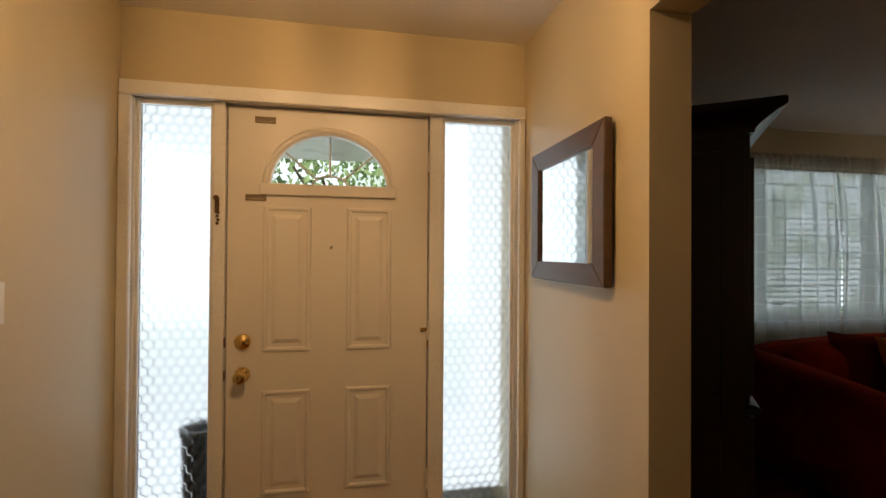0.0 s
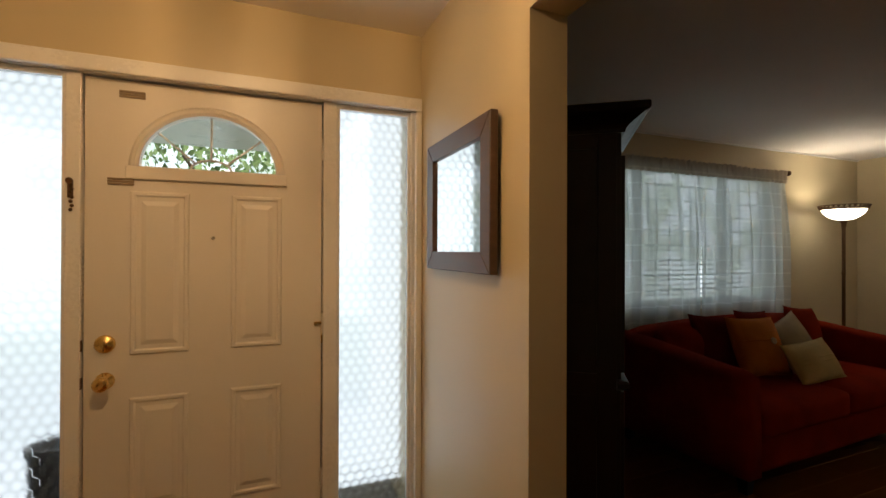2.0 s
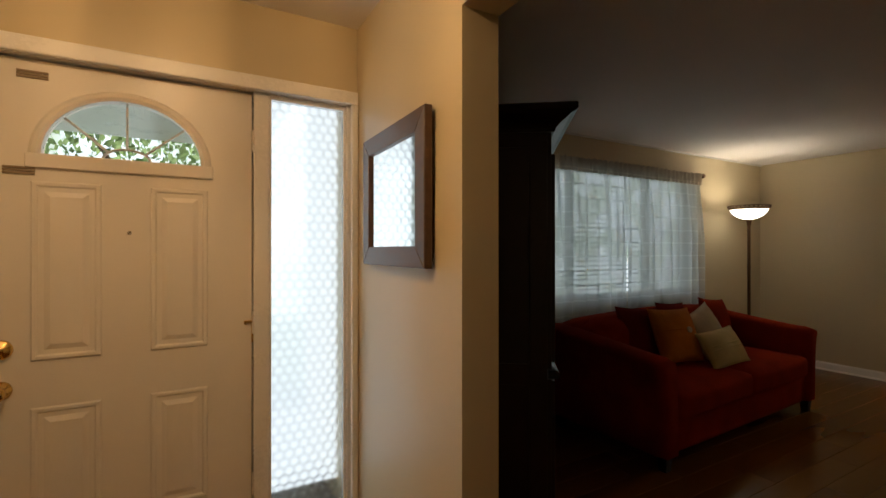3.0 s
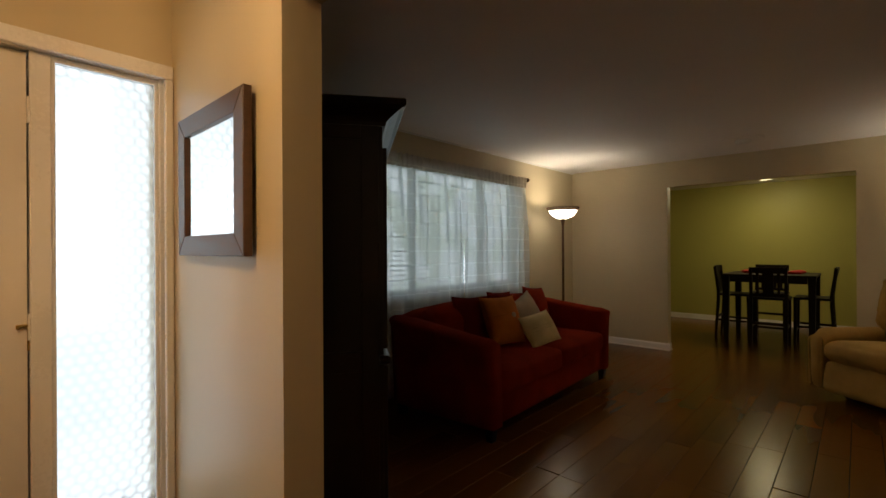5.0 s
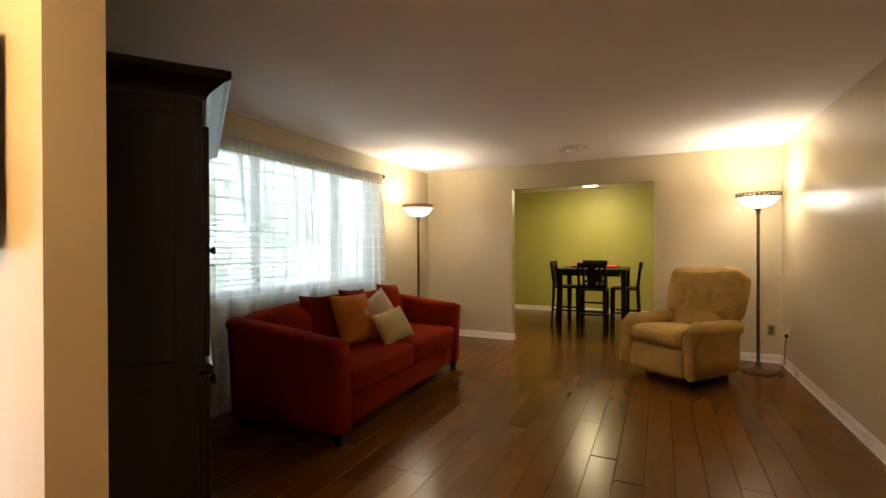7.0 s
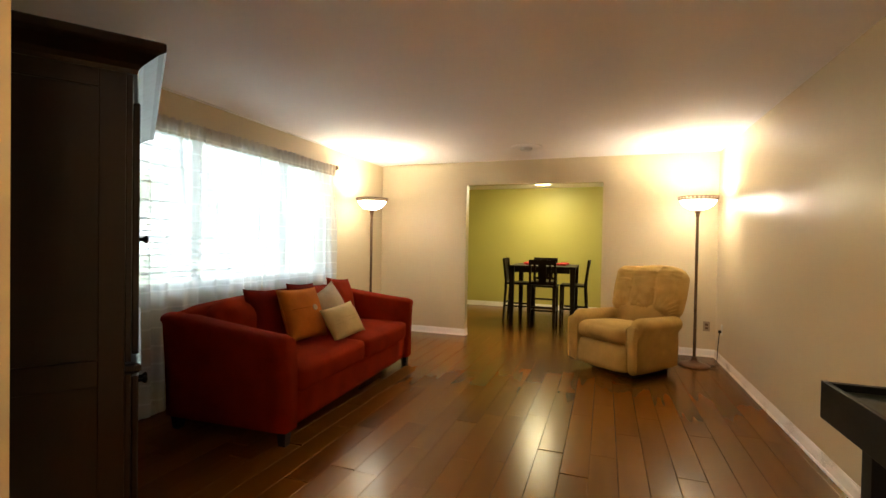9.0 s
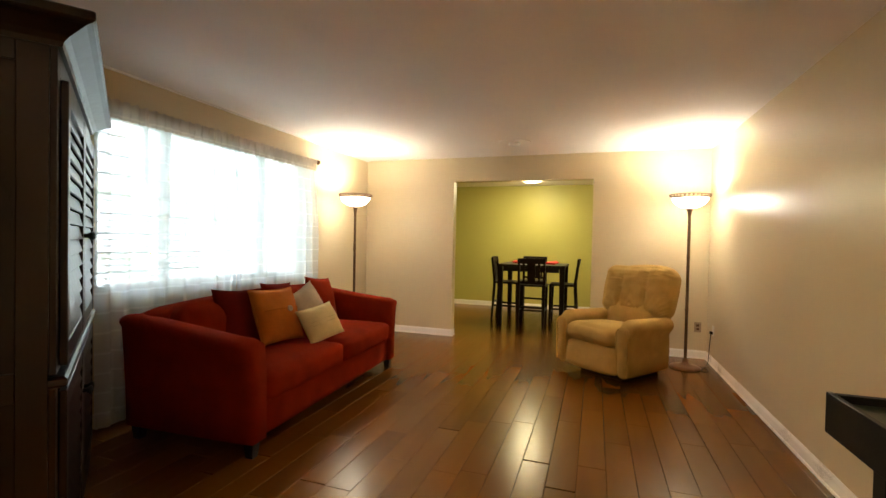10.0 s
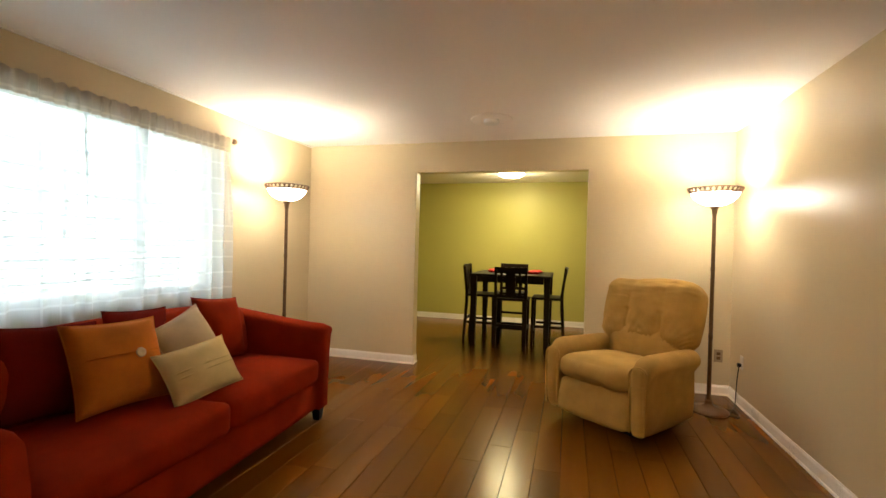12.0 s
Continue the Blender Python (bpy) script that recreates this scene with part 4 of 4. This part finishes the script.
cable("power_cord", [(6.36, -0.81, 0.02), (6.42, -0.86, 0.006), (6.34, -0.92, 0.006), (6.20, -0.86, 0.006), (6.28, -0.80, 0.006), (6.45, -0.90, 0.006), (6.54, -0.94, 0.02), (6.55, -0.945, 0.16), (6.54, -0.95, 0.28), (6.54, -0.958, 0.345)], 0.004, BLACK, "black lamp cord lying on the floor by the wall")


def outlet(m, material, plug, label):
    o = thing("wall_outlet", m, label, "outlet")
    bm = bmesh.new()
    box(bm, -0.036, 0.036, -0.006, 0, -0.058, 0.058, 0.003)
    part("plate", bm, material, o)
    for z in (-0.02, 0.02):
        bm = bmesh.new()
        box(bm, -0.016, 0.016, -0.008, -0.005, z - 0.014, z + 0.014, 0.003)
        for x in (-0.006, 0.006):
            box(bm, x - 0.0012, x + 0.0012, -0.0085, -0.0079, z - 0.005, z + 0.005)
        part("socket", bm, BRONZE if material == IVORY else PLATE, o)
    if plug:
        bm = bmesh.new()
        box(bm, -0.014, 0.014, -0.036, -0.007, -0.036, -0.006, 0.004)
        part("plug", bm, BLACK, o, "black lamp plug")


outlet(pose(6.84, -0.885, 0.358, 0, 0, -90), IVORY, False, "beige wall outlet with dark sockets above the baseboard")
outlet(pose(6.54, -0.98, 0.375, 0, 0, 180), PLATE, True, "white wall outlet with a black lamp plug in it")
outlet(pose(3.93, -0.98, 0.36, 0, 0, 180), PLATE, False, "white wall outlet low on the long wall")


def smoke_detector():
    s = thing("smoke_detector", pose(6.05, 1.13, H), "white round smoke detector on a wide ceiling plate", "smoke detector")
    bm = bmesh.new()
    lathe(bm, ((0.001, 0), (0.18, 0), (0.18, -0.005), (0.17, -0.010), (0.001, -0.010)), 40)
    part("plate", bm, CEIL, s, "", True)
    bm = bmesh.new()
    lathe(bm, ((0.068, -0.009), (0.068, -0.028), (0.058, -0.042), (0.030, -0.046), (0.001, -0.046)), 32)
    part("body", bm, PLATE, s, "", True)


smoke_detector()


def game_table():
    g = thing("game_table", pose(1.62, -0.955, 0), "black game table with a recessed dark green playfield by the wall", "game table")
    L, Wd, T = 1.42, 0.375, 0.755
    for name, b in (("long_apron", (0, L, Wd - 0.022, Wd, T - 0.150, T)), ("long_apron", (0, L, 0, 0.022, T - 0.150, T)), ("end_apron", (0, 0.03, 0.022, Wd - 0.022, T - 0.149, T - 0.002)), ("end_apron", (L - 0.03, L, 0.022, Wd - 0.022, T - 0.149, T - 0.002))):
        bm = bmesh.new()
        box(bm, *b, 0.003)
        part(name, bm, BLACK, g)
    bm = bmesh.new()
    box(bm, 0.03, L - 0.03, 0.022, Wd - 0.022, T - 0.05, T - 0.030)
    part("playfield", bm, FELT, g, "dark green playing surface")
    bm = bmesh.new()
    box(bm, 0.03, L - 0.03, Wd - 0.032, Wd - 0.022, T - 0.030, T - 0.012, 0.003)
    part("cushion_rail", bm, FELT, g)
    for x in (0.22, L - 0.32):
        for y in (0.03, Wd - 0.10):
            bm = bmesh.new()
            box(bm, x, x + 0.07, y, y + 0.07, 0.0, T - 0.149, 0.004)
            part("leg", bm, BLACK, g)
    for x, y in ((L - 0.015, Wd - 0.011), (L - 0.015, 0.011)):
        bm = bmesh.new()
        lathe(bm, ((0.001, 0.004), (0.008, 0.003), (0.010, 0.0)), 12, (x, y, T))
        part("corner_stud", bm, STEEL, g, "small steel stud")
    k = thing("score_block", pose(2.68, -0.94, T - 0.001), "small dark red wooden score block on the game table", "score block")
    bm = bmesh.new()
    box(bm, -0.05, 0.05, -0.012, 0.012, 0, 0.028, 0.004)
    part("block", bm, ARMWOOD, k)


game_table()


# ---- dining room ----
def dining_table():
    t = thing("dining_table", pose(7.97, 0.665, 0), "tall square dark wooden dining table", "dining table")
    bm = bmesh.new()
    box(bm, 0, 1.0, 0, 1.03, 0.915, 0.945, 0.005)
    part("tabletop", bm, DARKWOOD, t)
    for b in ((0.09, 0.91, 0.045, 0.067, 0.835, 0.914), (0.09, 0.91, 0.963, 0.985, 0.835, 0.914), (0.045, 0.067, 0.09, 0.94, 0.835, 0.914), (0.933, 0.955, 0.09, 0.94, 0.835, 0.914)):
        bm = bmesh.new()
        box(bm, *b, 0.002)
        part("apron", bm, DARKWOOD, t)
    for x in (0.065, 0.935):
        for y in (0.045, 0.985):
            bm = bmesh.new()
            loft(bm, [[(x - r, y - r, z), (x + r, y - r, z), (x + r, y + r, z), (x - r, y + r, z)] for r, z in ((0.030, 0.0), (0.038, 0.80), (0.040, 0.9145))])
            part("leg", bm, DARKWOOD, t)


dining_table()


def dining_chair():
    c = thing("dining_chair", pose(8.28, 1.19, 0, 0, 0, 90), "tall dark wooden chair with a slotted splat back", "chair", "chairs round the dining table")
    w = 0.21
    bm = bmesh.new()
    box(bm, -w - 0.01, w + 0.01, -0.20, 0.20, 0.615, 0.645, 0.010)
    part("seat", bm, DARKWOOD, c)
    for x in (-w + 0.02, w - 0.02):
        bm = bmesh.new()
        loft(bm, [[(x - r, -0.175 - r - 0.01 * (1 - z), z), (x + r, -0.175 - r - 0.01 * (1 - z), z), (x + r, -0.175 + r - 0.01 * (1 - z), z), (x - r, -0.175 + r - 0.01 * (1 - z), z)] for r, z in ((0.016, 0.0), (0.020, 0.616))])
        part("front_leg", bm, DARKWOOD, c)
        bm = bmesh.new()
        loft(bm, [[(x - r, y - r, z), (x + r, y - r, z), (x + r, y + r, z), (x - r, y + r, z)] for r, y, z in ((0.016, 0.225, 0.0), (0.019, 0.190, 0.55), (0.019, 0.190, 0.68), (0.016, 0.235, 1.03))])
        part("back_post", bm, DARKWOOD, c)
    for z, y in ((0.20, -0.178), (0.30, 0.208)):
        bm = bmesh.new()
        box(bm, -w + 0.035, w - 0.035, y - 0.009, y + 0.009, z - 0.016, z + 0.016, 0.002)
        part("stretcher", bm, DARKWOOD, c)
    for x in (-w + 0.02, w - 0.02):
        bm = bmesh.new()
        box(bm, x - 0.009, x + 0.009, -0.16, 0.19, 0.24, 0.272, 0.002)
        part("stretcher", bm, DARKWOOD, c)
    bm = bmesh.new()
    loft(bm, [[(x, 0.228 - 0.02 + 0.03 * (1 - (x / w) ** 2), 0.965), (x, 0.246 - 0.02 + 0.03 * (1 - (x / w) ** 2), 0.965), (x, 0.256 - 0.02 + 0.03 * (1 - (x / w) ** 2), 1.045), (x, 0.238 - 0.02 + 0.03 * (1 - (x / w) ** 2), 1.045)] for x in [-w + 0.002 + (2 * w - 0.004) * k / 8 for k in range(9)]])
    part("top_rail", bm, DARKWOOD, c)
    for x, hw in ((-0.115, 0.016), (0.0, 0.060), (0.115, 0.016)):
        bm = bmesh.new()
        loft(bm, [[(x - hw, y, z), (x + hw, y, z), (x + hw, y + 0.012, z), (x - hw, y + 0.012, z)] for y, z in ((0.186, 0.655), (0.205, 0.80), (0.240, 0.975))])
        part("splat", bm, DARKWOOD, c)
    bm = bmesh.new()
    box(bm, -w + 0.035, w - 0.035, 0.184, 0.202, 0.655, 0.695, 0.002)
    part("lower_rail", bm, DARKWOOD, c)
    return c


chair = dining_chair()
chair.matrix_basis = pose(8.14, 1.155, 0, 0, 0, 90)
copy_thing(chair, pose(8.47, 1.605, 0))
copy_thing(chair, pose(8.47, 0.72, 0, 0, 0, 180))
copy_thing(chair, pose(8.90, 1.25, 0, 0, 0, -90))


def napkin(x, y, turn):
    n = thing("folded_napkin", pose(x, y, 0.945, 0, 0, turn), "bright red folded cloth napkin on the dining table", "napkin", "napkins on the dining table")
    bm = bmesh.new()
    cushion(bm, 0.24, 0.16, 0.035, 0.015, 0.012, 10, 0.012, x)
    part("cloth", bm, REDCLOTH, n, "", True, pose(0, 0, 0.02))


napkin(8.45, 1.44, 20)
napkin(8.45, 0.90, -15)


# ---- outdoors ----
def outdoors():
    bm = bmesh.new()
    box(bm, -400, 400, 2.60, 600, -0.6, -0.25)
    tagged(new("ground", finish(bm, "ground", LAWN)), "sunlit front lawn reaching to the street and beyond", "lawn", kind="structure")
    solid("pavement", [(-1.2, 2.0, 2.66, 4.6, -0.25, -0.06), (-0.2, 1.0, 4.6, 11.9, -0.25, -0.20)], CONCRETE, "pale concrete porch slab and front walk", "pavement")
    solid("porch_roof", [(-1.4, 1.29, 2.62, 5.7, 2.44, 2.60)], TRIM, "white-painted boarded porch ceiling over the door", "porch roof")
    pot = thing("planter", pose(-0.20, 2.69, -0.06), "tall dark glazed planter on the porch by the sidelight", "planter")
    bm = bmesh.new()
    lathe(bm, ((0.001, 0), (0.055, 0), (0.062, 0.02), (0.080, 0.60), (0.088, 0.61), (0.088, 0.64), (0.076, 0.64), (0.070, 0.58), (0.001, 0.58)), 28)
    part("pot", bm, SLATE, pot, "", True)
    rng = random.Random(3)
    for tx, ty, hh in ((0.2, 10.3, 5.0),):
        t = thing("tree", pose(tx, ty, -0.25), "broad leafy green tree on the front lawn", "tree", "")
        bm = bmesh.new()
        rod(bm, (0, 0, 0), (0.05, 0.02, hh * 0.45), 0.20, 0.12, 12)
        limbs = []
        for k in range(6):
            a = k * 1.05 + rng.random()
            e = (math.cos(a) * hh * 0.24, math.sin(a) * hh * 0.24, hh * (0.55 + 0.25 * rng.random()))
            rod(bm, (0.05, 0.02, hh * (0.30 + 0.025 * k)), e, 0.06, 0.02, 8)
            limbs.append(e)
        part("trunk", bm, BARK, t)
        vs, fs = [], []
        for k in range(1500):
            e = limbs[k % 6]
            d = Vector((rng.gauss(0, 1), rng.gauss(0, 1), rng.gauss(0, 0.8))) * hh * 0.12
            c = Vector(e) + d
            q = Euler((rng.random() * 6, rng.random() * 6, rng.random() * 6)).to_matrix()
            s = 0.055 + 0.06 * rng.random()
            i = len(vs)
            vs += [c + q @ Vector(p) * s for p in ((-1, 0, 0), (0, -0.55, 0.1), (1, 0, 0), (0, 0.55, 0.1))]
            fs.append((i, i + 1, i + 2, i + 3))
        me = bpy.data.meshes.new("crown")
        me.from_pydata(vs, [], fs)
        me.materials.append(LEAF)
        cr = new("crown", me)
        cr.parent = t
    # Emissive board added to stand in for daylight off distant trees and sky.
    m = bpy.data.materials.new("glowing_backdrop")
    m.use_nodes = True
    nt = m.node_tree
    nt.nodes.remove(nt.nodes["Principled BSDF"])
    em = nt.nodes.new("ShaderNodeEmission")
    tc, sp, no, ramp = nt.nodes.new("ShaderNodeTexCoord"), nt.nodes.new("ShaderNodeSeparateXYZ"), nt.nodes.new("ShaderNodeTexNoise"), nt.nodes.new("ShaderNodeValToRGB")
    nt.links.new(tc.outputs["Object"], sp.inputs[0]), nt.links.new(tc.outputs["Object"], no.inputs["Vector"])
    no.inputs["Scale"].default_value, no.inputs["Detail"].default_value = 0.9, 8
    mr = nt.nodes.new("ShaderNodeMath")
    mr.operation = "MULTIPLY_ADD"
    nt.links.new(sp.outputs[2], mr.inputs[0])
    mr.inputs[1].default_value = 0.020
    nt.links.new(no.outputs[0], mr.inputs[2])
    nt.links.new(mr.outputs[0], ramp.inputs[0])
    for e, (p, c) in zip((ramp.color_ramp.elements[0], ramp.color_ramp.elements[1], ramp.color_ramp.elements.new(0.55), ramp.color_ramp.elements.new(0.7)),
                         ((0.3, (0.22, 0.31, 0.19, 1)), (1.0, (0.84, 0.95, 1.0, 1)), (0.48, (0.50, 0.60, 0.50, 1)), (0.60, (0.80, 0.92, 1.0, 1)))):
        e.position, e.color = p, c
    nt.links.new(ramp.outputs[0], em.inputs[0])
    em.inputs[1].default_value = BACKDROP_GLOW
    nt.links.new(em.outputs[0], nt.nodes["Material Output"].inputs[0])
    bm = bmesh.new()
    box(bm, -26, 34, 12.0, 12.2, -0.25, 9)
    tagged(new("backdrop", finish(bm, "backdrop", m)), "glowing board coloured as hazy trees and sky beyond the lawn", "backdrop", kind="structure")


BACKDROP_GLOW = 2.5
outdoors()


# ---- floor planks ----
def planks():
    floor = bpy.data.objects["floor"]
    rng = random.Random(7)
    meshes = {}
    width, y0 = 0.155, -1.70
    rows = int((OUT - y0) / width)
    rest = bmesh.new()
    for r in range(rows + 1):
        y = y0 + r * width
        x = -0.6 - rng.random() * 1.1
        while x < 10.0:
            length = rng.choice((0.75, 0.95, 1.2, 1.2, 1.45))
            a, b = max(x, 1.30 if y > 2.45 else -0.58), min(x + length, 1.42 if y < -1.12 else 9.98)
            x += length
            if b - a < 0.08:
                continue
            near = 1.2 < (a + b) / 2 < 7.4 and -1.1 < y < 3.3
            key = int((b - a) * 100) / 100
            if not near:
                box(rest, a + 0.0004, a + key - 0.0004, y + 0.0004, y + width - 0.0004, -0.012, -0.0004)
                continue
            if key not in meshes:
                bm = bmesh.new()
                vs = box(bm, -key / 2 + 0.0004, key / 2 - 0.0004, -width / 2 + 0.0004, width / 2 - 0.0004, -0.012, 0.0)
                top = [e for e in bm.edges if all(v.co.z > -0.001 for v in e.verts)]
                bmesh.ops.bevel(bm, geom=top, offset=0.0022, segments=1, affect="EDGES")
                meshes[key] = finish(bm, "plank", PLANK)
            p = new("plank", meshes[key])
            p.parent = floor
            p.location = (a + key / 2, y + width / 2, rng.uniform(-0.0002, 0.0))
    part("planks", rest, PLANK, floor)["kind"] = "stuff"


planks()
